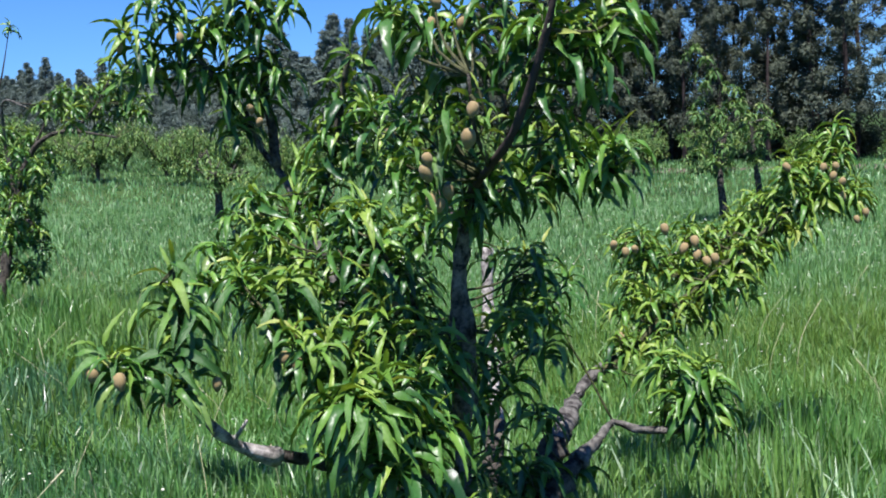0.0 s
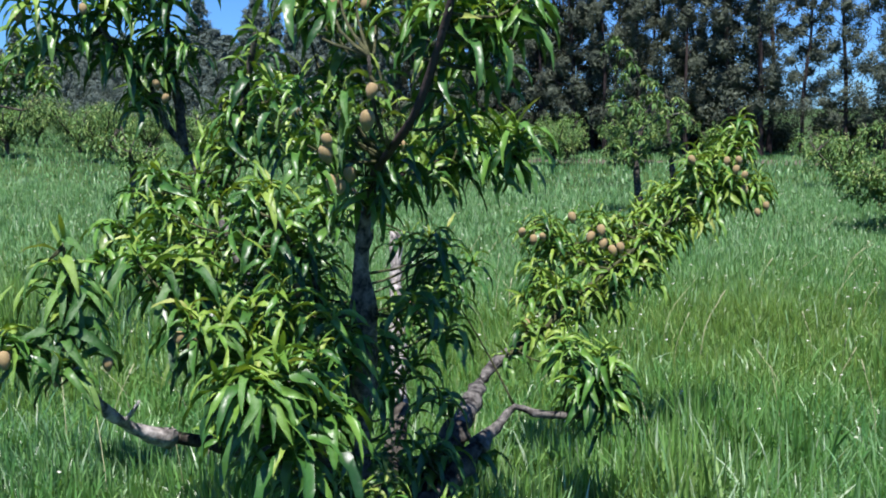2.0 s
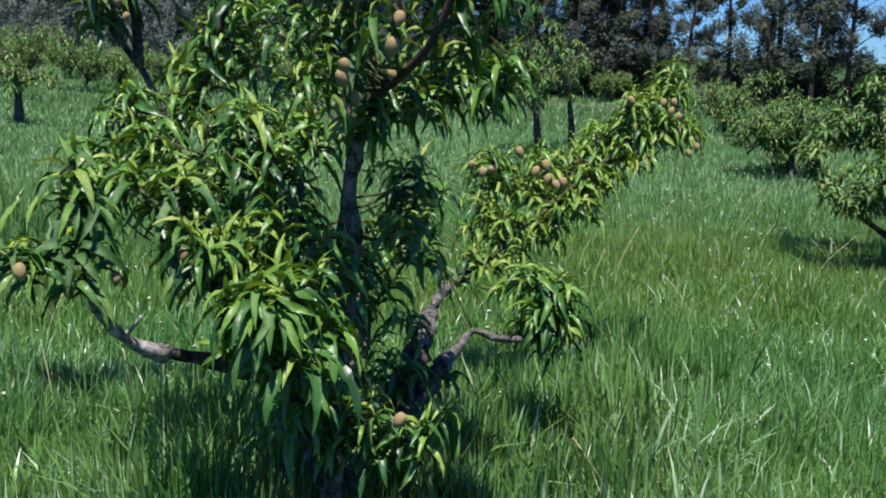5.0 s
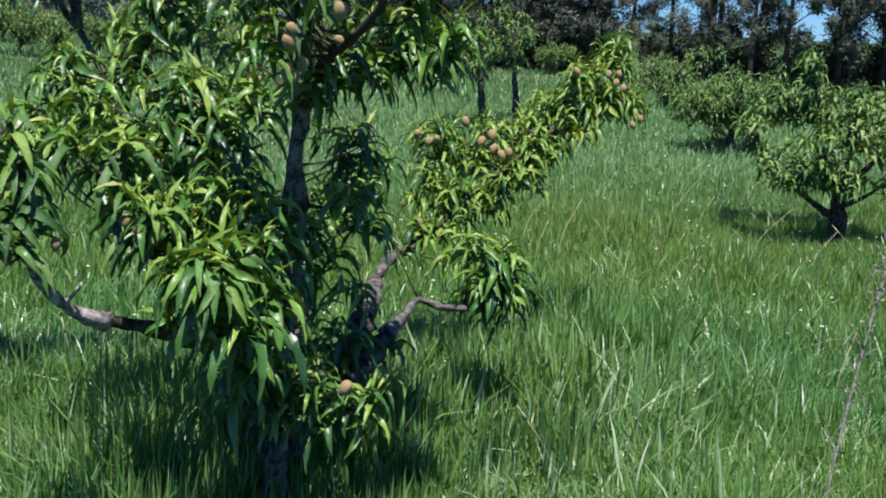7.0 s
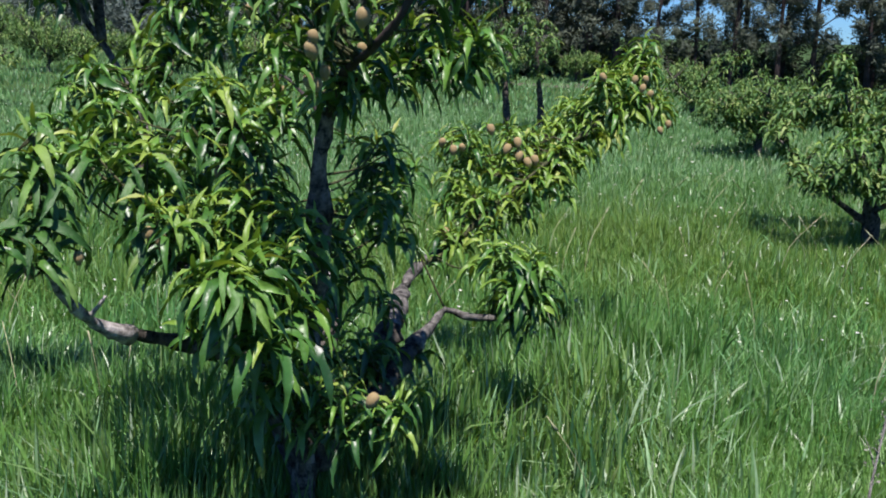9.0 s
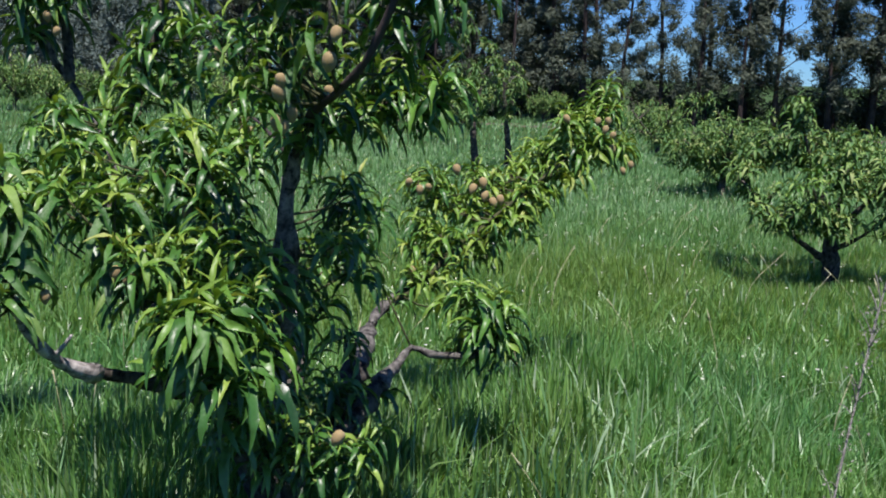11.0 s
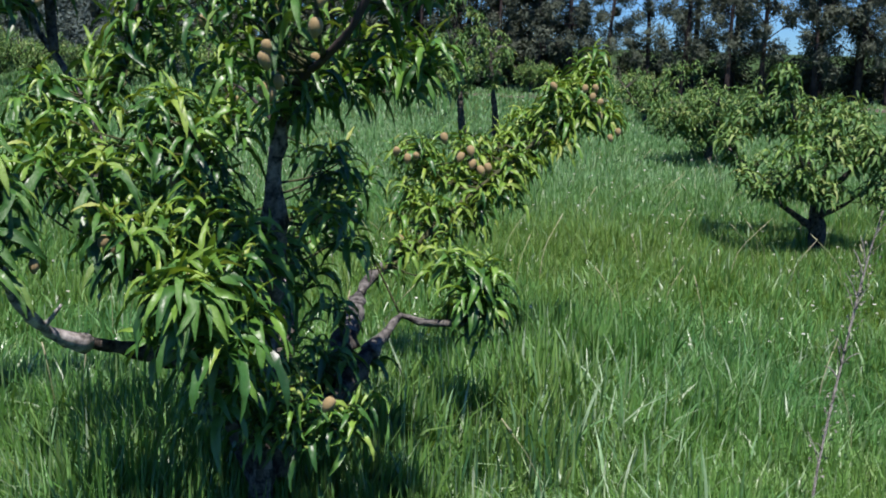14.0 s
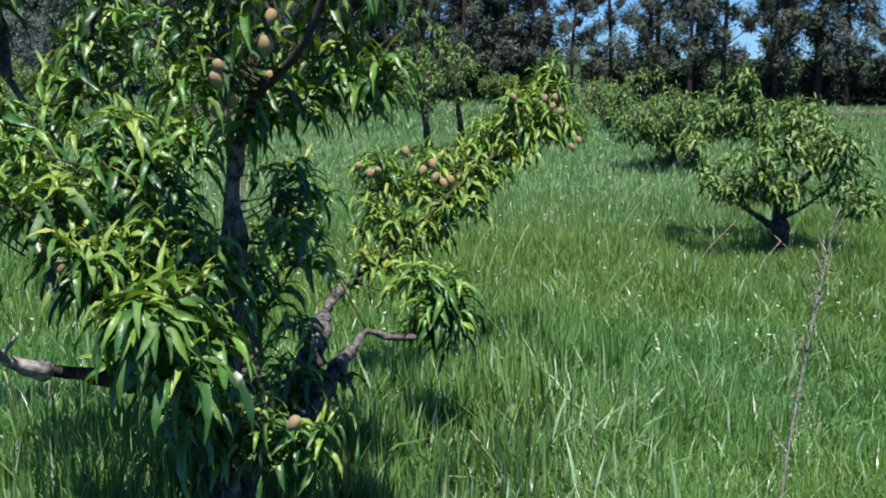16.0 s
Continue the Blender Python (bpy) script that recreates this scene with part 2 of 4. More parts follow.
# upright young leaves first, hanging old ones last
RISES = ((82, 50), (74, 105), (66, 132), (58, 138), (48, 134), (38, 128), (24, 112), (4, 88))
SHAPES = [leaf_shape(r, b, 0.125 + 0.016 * (i % 3), 10, 0.6, 0.35 * (-1) ** i) for i, (r, b) in enumerate(RISES)]
MIDDLE = [leaf_shape(r, b, 0.17 + 0.02 * (i % 3), 6, 0.55, 0.3 * (-1) ** i) for i, (r, b) in enumerate(RISES)]
COARSE = [leaf_shape(r, b, 0.21, 3, 0.3) for r, b in RISES]


def turned(az, tilt):
    """Turn matrices about the upright axis after a lean round the leaf's own length."""
    c, s, ct, st = np.cos(az), np.sin(az), np.cos(tilt), np.sin(tilt)
    m = np.zeros((len(az), 3, 3))
    m[:, 0, 0], m[:, 0, 1], m[:, 0, 2] = c, -s * ct, s * st
    m[:, 1, 0], m[:, 1, 1], m[:, 1, 2] = s, c * ct, -c * st
    m[:, 2, 1], m[:, 2, 2] = st, ct
    return m


def leaf_soup(rows, shapes):
    """Rows of shape, x, y, z, azimuth, lean and length, as one set of vertices and triangles."""
    rows = np.array(rows)
    pieces = []
    for k, (v, t) in enumerate(shapes):
        r = rows[rows[:, 0] == k]
        if not len(r):
            continue
        m = turned(r[:, 4], r[:, 5])
        vv = np.einsum("nij,vj->nvi", m, v) * r[:, 6, None, None] + r[:, None, 1:4]
        tt = t[None] + (np.arange(len(r)) * len(v))[:, None, None]
        pieces.append((vv.reshape(-1, 3), tt.reshape(-1, 3)))
    return joined(pieces)


def shoot_leaves(tip, way, g, count=13, length=0.15, run=0.15, least=0):
    """Leaves in a spiral round the last stretch of a shoot, the lowest hanging, the top ones small and upright."""
    tip, way = np.array(tip, float), np.array(way, float)
    way = way / np.linalg.norm(way)
    turn0 = g.uniform(0, 6.28)
    out = []
    for i in range(count):
        u = i / max(1, count - 1)
        k = int(np.clip(round(5.8 * (1 - u) ** 0.85 + g.normal() * 0.8), least, 7))
        size = length * (1.1 - 0.5 * u**2) * g.uniform(0.75, 1.15)
        p = tip - way * run * (1 - u) + g.normal(size=3) * 0.006
        out.append((k, *p, turn0 + 2.4 * i + g.normal() * 0.25, g.normal() * 0.35, size))
    return out


# ---- ground ----
def ground_height(x, y):
    """Level in the middle and on the right, rising gently to the left."""
    x, y = np.asarray(x, float), np.asarray(y, float)
    rise = 0.085 * np.logaddexp(0, (-x - 4.0) / 1.5) * 1.5
    return rise + 0.03 * np.sin(x * 0.9 + 0.4 * y) * np.cos(0.7 * y) - 0.02


def ground_sheet():
    steps = np.concatenate([-np.geomspace(1500, 14, 26), np.linspace(-13, 13, 66), np.geomspace(14, 1500, 26)])
    gx, gy = np.meshgrid(steps, steps + 8, indexing="ij")
    gz = ground_height(np.clip(gx, -70, 70), np.clip(gy, -70, 110))
    n = len(steps)
    i, j = np.meshgrid(np.arange(n - 1), np.arange(n - 1), indexing="ij")
    a = (i * n + j).ravel()
    t = np.vstack([np.stack([a, a + n, a + n + 1], 1), np.stack([a, a + n + 1, a + 1], 1)])
    v = np.stack([gx, gy, gz], -1).reshape(-1, 3)
    return tagged(new("ground", tri_mesh("ground", v, t, SOIL, True)), "orchard ground under long green grass", "ground", kind="structure")


ground_sheet()


def blades(count, xs, ys, height, width, g, lean=0.36, joints=2):
    """Grass blades over a stretch of ground: narrow strips that bow over towards the tip, in tufts of uneven height."""
    x = g.uniform(*xs, count) + g.normal(0, 0.09 * (xs[1] - xs[0]), count)
    y = g.uniform(*ys, count) + g.normal(0, 0.09 * (ys[1] - ys[0]), count)
    tuft = 0.85 + 0.25 * np.sin(x * 2.3 + 1.7 * np.sin(y * 1.9)) * np.cos(y * 2.1 + x) + 0.14 * np.sin(x * 7 + 3 * np.sin(y * 4)) * np.cos(y * 8)
    h = height * tuft * g.uniform(0.45, 1.25, count)
    az, le = g.uniform(0, 6.283, count), np.abs(g.normal(0, lean, count))
    z = ground_height(x, y) - 0.01
    w = width * g.uniform(0.5, 1.35, count)
    face = az + 1.57 + g.normal(0, 0.7, count)
    sx, sy = np.cos(face) * w / 2, np.sin(face) * w / 2
    dx, dy = np.cos(az) * le * h, np.sin(az) * le * h
    v = np.empty((count, 2 * joints + 1, 3))
    for k in range(joints):
        u = k / joints
        fat, bow, up = 1 - 0.45 * u * u, u ** 2.2, u * (1 - 0.25 * u * np.minimum(le, 1.5))
        v[:, 2 * k] = np.stack([x - sx * fat + dx * bow, y - sy * fat + dy * bow, z + h * up], 1)
        v[:, 2 * k + 1] = np.stack([x + sx * fat + dx * bow, y + sy * fat + dy * bow, z + h * up], 1)
    v[:, -1] = np.stack([x + dx, y + dy, z + h * (1 - 0.3 * np.minimum(le, 1.5))], 1)
    at = (np.arange(count) * (2 * joints + 1))[:, None]
    t = []
    for k in range(joints - 1):
        t += [at + [2 * k, 2 * k + 1, 2 * k + 3], at + [2 * k, 2 * k + 3, 2 * k + 2]]
    t.append(at + [2 * joints - 2, 2 * joints - 1, 2 * joints])
    return v.reshape(-1, 3), np.concatenate(t, 1).reshape(-1, 3)


def grass():
    g = np.random.default_rng(5)
    parts = [
        blades(70000, (-1.9, 2.6), (0.5, 2.9), 0.26, 0.0075, g, 0.45, 3),
        blades(75000, (-2.8, 3.4), (0.2, 4.2), 0.26, 0.009, g, 0.5, 3),
        blades(110000, (-6.0, 8.5), (4.2, 9.0), 0.21, 0.0085, g, 0.5),
        blades(3400, (0.15, 0.95), (1.75, 2.75), 0.44, 0.012, g, 0.25, 4),
        blades(900, (1.25, 1.7), (2.6, 3.1), 0.45, 0.012, g, 0.25, 4),
        blades(2800, (-0.5, 0.5), (1.6, 2.2), 0.36, 0.011, g, 0.25, 4),
        blades(3600, (-1.7, -0.15), (1.7, 2.75), 0.36, 0.011, g, 0.3, 4),
        blades(7000, (-4.6, -2.5), (5.0, 7.0), 0.42, 0.013, g, 0.3, 4),
        blades(1600, (0.2, 1.15), (1.9, 2.9), 0.40, 0.011, g, 0.25, 4),
        blades(3600, (-0.8, 0.5), (0.85, 1.5), 0.34, 0.01, g, 0.3, 4),
        blades(3200, (-0.75, 0.35), (1.15, 1.65), 0.42, 0.009, g, 0.2, 4),
    ]
    # coarser blades behind the eye and out to the sides
    parts += [
        blades(11000, (-11.0, 15.0), (-9.0, 0.2), 0.24, 0.04, g),
        blades(14000, (-3.5, 4.0), (-3.0, 0.4), 0.24, 0.016, g),
        blades(3500, (-11.0, -2.8), (0.2, 4.2), 0.24, 0.03, g),
        blades(5000, (3.4, 15.0), (0.2, 4.2), 0.24, 0.03, g),
    ]
    tagged(new("grass", tri_mesh("grass", *joined(parts), GRASS)), "long lush green meadow grass", "grass", kind="stuff")
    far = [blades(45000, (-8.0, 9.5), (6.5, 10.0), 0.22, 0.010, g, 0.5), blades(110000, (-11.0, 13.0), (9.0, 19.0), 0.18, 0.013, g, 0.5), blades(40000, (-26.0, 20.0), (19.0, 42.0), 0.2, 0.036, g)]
    tagged(new("far_grass", tri_mesh("far_grass", *joined(far), HAZED_GRASS)), "meadow grass farther off, haze painted as a pale blue-green tone", "grass", kind="stuff")
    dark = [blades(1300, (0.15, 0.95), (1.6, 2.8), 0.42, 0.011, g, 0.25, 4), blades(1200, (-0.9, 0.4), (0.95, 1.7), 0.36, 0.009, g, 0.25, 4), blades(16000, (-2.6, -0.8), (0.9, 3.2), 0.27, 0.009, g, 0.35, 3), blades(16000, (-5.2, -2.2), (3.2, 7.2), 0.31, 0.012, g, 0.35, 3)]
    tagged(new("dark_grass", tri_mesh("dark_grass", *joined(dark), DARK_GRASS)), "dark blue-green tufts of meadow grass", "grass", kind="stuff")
    yellow = [blades(55000, (0.2, 6.5), (2.8, 7.0), 0.22, 0.0075, g, 0.45), blades(9000, (-7.0, -1.0), (4.0, 9.0), 0.26, 0.012, g, 0.4)]
    tagged(new("yellow_grass", tri_mesh("yellow_grass", *joined(yellow), YELLOW_GRASS)), "finer yellow-green grass in drifts", "grass", kind="stuff")
    # Broad blades whose pale colour paints sunlit patches and glints on the grass.
    broad = [blades(900, (-1.2, 0.6), (1.15, 2.1), 0.36, 0.009, g, 0.3, 4), blades(700, (0.1, 1.3), (1.1, 2.0), 0.36, 0.010, g, 0.35, 4), blades(3200, (-2.2, 2.8), (1.4, 3.2), 0.29, 0.010, g, 0.36, 4), blades(900, (-4.5, 5.5), (3.2, 6.5), 0.27, 0.010, g, 0.5, 4), blades(420, (0.2, 1.0), (1.8, 2.7), 0.46, 0.012, g, 0.25, 4), blades(350, (0.9, 1.7), (2.0, 3.0), 0.38, 0.010, g, 0.4, 4)]
    tagged(new("broad_grass", tri_mesh("broad_grass", *joined(broad), SUNLIT_GRASS)), "broad grass blades standing over the meadow, paled to look sunlit", "grass", kind="stuff")


def meadow_stalks():
    """Pale seed stalks arching over the grass, and small white flowers on thin stems."""
    g = np.random.default_rng(9)
    stalks, petals, stems = [], [], []
    for i in range(200):
        far = g.uniform(0, 1) ** 0.7
        x, y = g.uniform(-2.6 - 4 * far, 3.0 + 5 * far), 1.0 + 8.5 * far
        h, a, reach = g.uniform(0.28, 0.48), g.uniform(0, 6.283), g.uniform(0.04, 0.26)
        z = float(ground_height(x, y))
        d = np.array([math.cos(a), math.sin(a), 0]) * reach
        line = curve_points([(x, y, z), np.array([x, y, z + h * 0.6]) + d * 0.25, np.array([x, y, z + h]) + d], 0.08)
        stalks.append(tube(line, 0.0022, 0.0016, 3, 0.0, i))
        head = line[-1] + (line[-1] - line[-2]) / np.linalg.norm(line[-1] - line[-2]) * np.linspace(0, 0.06, 4)[:, None]
        stalks.append(tube(head, 0.004, 0.002, 4, 0.3, i))
    for i in range(800):
        far = g.uniform(0, 1) ** 0.8
        y = 2.2 + 13 * far
        x = g.uniform(-2.5 - 7 * far, 3.0 + 7.5 * far)
        top = np.array([x, y, float(ground_height(x, y)) + g.uniform(0.20, 0.31)])
        stems.append(tube(np.array([top - [0.01, 0, 0.2], top]), 0.0015, 0.0012, 3, 0.0, i))
        s = g.uniform(0.004, 0.01) * (1 + 0.5 * far)
        ring = [top + s * np.array([math.cos(k * 1.047), math.sin(k * 1.047), 0.25 * (-1) ** k]) for k in range(6)]
        v = np.array([top + [0, 0, 0.35 * s], *ring])
        petals.append((v, np.array([(0, k + 1, (k + 1) % 6 + 1) for k in range(6)])))
    tagged(new("seed_stalks", tri_mesh("seed_stalks", *joined(stalks), STALK)), "pale dry grass seed stalks", "grass", kind="stuff")
    tagged(new("meadow_flowers", tri_mesh("meadow_flowers", *joined(petals), PETAL)), "small white meadow flowers in the grass", "flowers", kind="stuff")
    tagged(new("flower_stems", tri_mesh("flower_stems", *joined(stems), GRASS)), "thin green flower stems", "flowers", kind="stuff")


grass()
meadow_stalks()


# ---- the nearer fruit trees, limb by limb ----
ROW = "orchard peach trees"


class FruitTree:
    """A peach tree grown limb by limb: wood, twigs and leaves as parts under one empty."""

    def __init__(self, home, label, seed, group="", leaf=None):
        x, y, z = home
        self.home = np.array([x, y, float(ground_height(x, y)) if z is None else z])
        self.top = tagged(new("peach_tree"), label, "tree", group)
        self.top.location = self.home
        self.rng = np.random.default_rng(seed)
        self.lines, self.shoots, self.twigs, self.leaf = {}, [], [], leaf or LEAF
        self.young = FAR_LEAF if leaf is FAR_LEAF else YOUNG_OR_SUNLIT_LEAF

    def limb(self, name, points, r0, r1, mat, label="", flare=0.0, rough=0.13):
        line = curve_points(points)
        self.lines[name] = line
        v, t = tube(line - self.home, r0, r1, 10, rough, len(self.lines), flare)
        under("trunk" if name == "trunk" else "limb", tri_mesh("limb", v, t, mat, True), self.top, label)

    def grow(self, points, count=13, length=0.15, more=0.3, least=0):
        """A leafy shoot at each point, on a twig from the nearest wood below it."""
        g, wood = self.rng, np.vstack(list(self.lines.values()))
        points = np.array(points, float)
        extra = np.repeat(points, int(more), 0) if more >= 2 else points[g.random(len(points)) < more]
        extra = extra + g.normal(size=extra.shape) * ([0.15, 0.2, 0.1] if more >= 2 else [0.07, 0.09, 0.06])
        for p in np.vstack([points, extra]):
            gap = wood - p
            root = wood[np.argmin(np.linalg.norm(gap, axis=1) + 0.8 * np.maximum(0, gap[:, 2] + 0.05))]
            way = (p - root) / (np.linalg.norm(p - root) + 1e-6)
            way = way * 0.55 + np.array([0, 0, 0.6]) + g.normal(size=3) * 0.18
            bend = (root + p) / 2 + g.normal(size=3) * 0.02 - np.array([0, 0, 0.03])
            self.twigs.append(tube(curve_points([root, bend, p], 0.05) - self.home, 0.0045, 0.002, 5, 0.06))
            n = int(count * g.uniform(0.95, 1.35))
            self.shoots.extend(shoot_leaves(p, way, g, n, length * g.uniform(0.85, 1.1), g.uniform(0.05, 0.11), least))

    def lobe(self, centre, spread, shoots, count, length):
        """Shoots scattered through a rounded part of the crown, most of them near its outside."""
        g = self.rng
        away = g.normal(size=(shoots, 3))
        away *= (g.uniform(0.35, 1.0, shoots) ** 0.5 / np.linalg.norm(away, axis=1))[:, None]
        wood, c = np.vstack(list(self.lines.values())), np.array(centre, float)
        root = wood[np.argmin(np.linalg.norm(wood - c, axis=1))]
        stem = curve_points([root, (root + c) / 2 + g.normal(size=3) * 0.02, c], 0.05)
        self.twigs.append(tube(stem - self.home, 0.008, 0.004, 6, 0.1))
        self.lines["lobe_stem_%d" % len(self.lines)] = stem
        self.grow(np.array(centre) + away * spread, count, length, 0.0)

    def finish(self, near_y=-99.0, near_z=-99.0, shapes=None, outer=99.0):
        """Twigs, then leaves: up to 300 of those on the near side are objects, the rest joined."""
        top = self.top
        under("twig", tri_mesh("twig", *joined(self.twigs), TWIG, True), top, "thin green-brown twigs", "stuff")
        rows, shapes = np.array(self.shoots), shapes or SHAPES
        rows[:, 1:4] -= self.home
        near = (rows[:, 2] + self.home[1] < near_y) & (rows[:, 3] + self.home[2] < near_z)
        single, rest = rows[near][:300], np.vstack([rows[near][300:], rows[~near]])
        # Leaves past outer take the young tone, painting sun on that limb.
        sunlit_tone = (rest[:, 1] + self.home[0] > outer) & (rest[:, 2] + self.home[1] > 2.3) & (self.rng.random(len(rest)) < 0.6)
        young = (rest[:, 0] < 1.5) | sunlit_tone
        old = ~young & (rest[:, 0] > 4.5)
        under("foliage", tri_mesh("foliage", *leaf_soup(rest[~young & ~old], shapes), self.leaf, True), top, kind="stuff")
        under("old_foliage", tri_mesh("old_foliage", *leaf_soup(rest[old], shapes), OLD_LEAF if self.leaf is LEAF else self.leaf, True), top, "dark green hanging older leaves", "stuff")
        under("young_foliage", tri_mesh("young_foliage", *leaf_soup(rest[young], shapes), self.young, True), top, "yellow-green young leaves at the shoot tips, and leaves toned as sunlit", "stuff")
        for k, x, y, z, az, lean, size in single:
            ob = under("leaf", LEAVES[int(k)], top)
            ob.matrix_basis = Matrix.Translation((x, y, z)) @ Matrix.Rotation(az, 4, "Z") @ Matrix.Rotation(lean, 4, "X") @ Matrix.Diagonal((size, size, size, 1))


LEAVES = [tri_mesh("leaf", v, t, YOUNG_OR_SUNLIT_LEAF if k < 2 else LEAF if k < 5 else OLD_LEAF, True) for k, (v, t) in enumerate(SHAPES)]


main_tree = FruitTree((-0.2, 1.4, 0), "young peach tree with long drooping leaves and fuzzy unripe fruit", 77)
main_tree.limb("trunk", [(-0.2, 1.4, -0.05), (-0.187, 1.42, 0.35), (-0.165, 1.45, 0.63), (-0.145, 1.46, 0.85), (-0.142, 1.44, 1.06), (-0.143, 1.4, 1.24), (-0.118, 1.37, 1.39)], 0.039, 0.027, TRUNK_BARK, "dark rough upright trunk with grey patches", 0.5, 0.22)
# The leader's darker bark stands for the shade it is seen in.
main_tree.limb("leader", [(-0.122, 1.38, 1.36), (-0.1, 1.25, 1.48), (-0.05, 1.0, 1.56), (0.0, 0.9, 1.63), (0.036, 0.85, 1.72), (0.065, 0.8, 1.81), (0.1, 0.76, 1.95), (0.12, 0.74, 2.1)], 0.014, 0.006, DARK_BARK, "thin leader, darkened to stand for shade", 0.0, 0.2)
# Stem split in two: foot darkened for leaf shade, top pale as lit.
main_tree.limb("stub_low", [(-0.185, 1.43, 0.3), (-0.1, 1.85, 0.42), (-0.05, 2.2, 0.59)], 0.034, 0.03, BARK, "")
main_tree.limb("stub", [(-0.05, 2.2, 0.58), (-0.058, 2.35, 0.67), (-0.066, 2.62, 0.93), (-0.062, 2.7, 1.17)], 0.03, 0.026, PALE_BARK, "sawn-off pale grey stem", 0.0, 0.18)
main_tree.limb("pair_twig", [(-0.125, 1.38, 1.36), (-0.2, 1.95, 1.43), (-0.24, 2.35, 1.44)], 0.008, 0.004, DARK_BARK, "")
main_tree.limb("left_twig", [(-0.716, 1.1, 0.9), (-0.691, 1.08, 0.932), (-0.669, 1.07, 0.963)], 0.007, 0.003, PALE_BARK, "")
main_tree.limb("left_shoot", [(-0.769, 0.93, 1.075), (-0.778, 0.95, 1.171), (-0.789, 0.97, 1.274), (-0.79, 0.97, 1.353)], 0.006, 0.003, TWIG, "")
main_tree.limb("left_stem", [(-0.185, 1.42, 0.31), (-0.38, 1.83, 0.69), (-0.59, 1.9, 0.87), (-0.7, 2.11, 0.99), (-0.7, 2.19, 1.14), (-0.68, 2.22, 1.33), (-0.56, 1.95, 1.54), (-0.51, 1.9, 1.74), (-0.47, 1.85, 1.89)], 0.04, 0.008, BARK, "")
main_tree.limb("back", [(-0.185, 1.42, 0.31), (-0.53, 2.27, 0.86), (-0.71, 2.51, 1.22), (-0.85, 2.61, 1.49), (-0.92, 2.59, 1.6), (-0.98, 2.58, 1.75), (-1.05, 2.51, 1.86), (-1.14, 2.42, 2.01), (-1.17, 2.34, 2.15)], 0.035, 0.008, WORN_BARK, "")
main_tree.limb("back_fork", [(-0.87, 2.6, 1.53), (-0.88, 2.6, 1.69), (-0.89, 2.54, 1.88), (-0.88, 2.48, 2.07), (-0.87, 2.45, 2.25)], 0.022, 0.007, BARK, "")
# One limb in two barks: foot darkened for shade, outer part pale for sun.
main_tree.limb("left_foot", [(-0.185, 1.42, 0.33), (-0.28, 1.45, 0.52), (-0.38, 1.42, 0.68), (-0.581, 1.28, 0.792), (-0.635, 1.22, 0.821), (-0.667, 1.17, 0.845)], 0.026, 0.021, BARK, "lumpy foot of the left limb, darkened for leaf shade", 0.0, 0.3)
main_tree.limb("left", [(-0.635, 1.22, 0.821), (-0.667, 1.17, 0.845), (-0.706, 1.13, 0.88), (-0.738, 1.05, 0.943), (-0.761, 1, 1.001), (-0.767, 0.96, 1.047), (-0.768, 0.93, 1.082)], 0.02, 0.011, PALE_BARK, "bare grey crooked limb", 0.0, 0.22)
# Both right limbs have feet in darker bark, painting the shade of the leaves.
main_tree.limb("right_long_foot", [(-0.185, 1.42, 0.33), (0.0, 1.7, 0.45), (0.14, 1.98, 0.57)], 0.042, 0.034, BARK, "", 0.0, 0.24)
main_tree.limb("right_long", [(0.12, 1.94, 0.555), (0.14, 1.98, 0.57), (0.22, 2.3, 0.595), (0.27, 2.5, 0.61), (0.35, 2.65, 0.65), (0.45, 2.7, 0.69)], 0.033, 0.02, WORN_BARK, "grey crooked limb", 0.0, 0.24)
main_tree.limb("right_low_foot", [(-0.185, 1.42, 0.33), (0.05, 1.65, 0.47), (0.216, 1.85, 0.575)], 0.032, 0.024, BARK, "", 0.0, 0.26)
main_tree.limb("right_low", [(0.2, 1.83, 0.565), (0.216, 1.85, 0.575), (0.284, 1.95, 0.607), (0.338, 2.0, 0.645), (0.404, 2.0, 0.62), (0.508, 2.0, 0.61), (0.62, 1.97, 0.62)], 0.023, 0.01, WORN_BARK, "grey crooked low limb", 0.0, 0.26)
main_tree.limb("fork_mid", [(-0.05, 1.0, 1.56), (-0.08, 0.87, 1.64), (-0.09, 0.82, 1.76)], 0.01, 0.004, BARK, "")
main_tree.limb("fork_right", [(-0.1, 1.27, 1.46), (0.03, 1.36, 1.5), (0.16, 1.42, 1.53), (0.27, 1.43, 1.54)], 0.007, 0.003, DARK_BARK, "")
main_tree.limb("low_front", [(-0.185, 1.42, 0.33), (-0.23, 1.27, 0.68), (-0.3, 1.04, 0.94), (-0.37, 0.96, 1.04)], 0.016, 0.006, BARK, "")
main_tree.limb("front_up", [(-0.15, 1.46, 0.8), (-0.27, 1.58, 1.11), (-0.34, 1.5, 1.28), (-0.38, 1.45, 1.36)], 0.018, 0.006, BARK, "")
main_tree.limb("left_whorl", [(-0.3, 1.36, 0.65), (-0.45, 1.28, 0.88), (-0.53, 1.21, 1.03), (-0.56, 1.18, 1.15)], 0.014, 0.006, BARK, "")
main_tree.limb("right_out", [(0.35, 2.65, 0.65), (0.46, 2.68, 0.7), (0.62, 2.72, 0.83), (0.8, 2.78, 0.97), (1.05, 2.95, 1.11), (1.28, 3.08, 1.25), (1.47, 3.21, 1.33), (1.56, 3.29, 1.47)], 0.014, 0.004, TWIG, "")
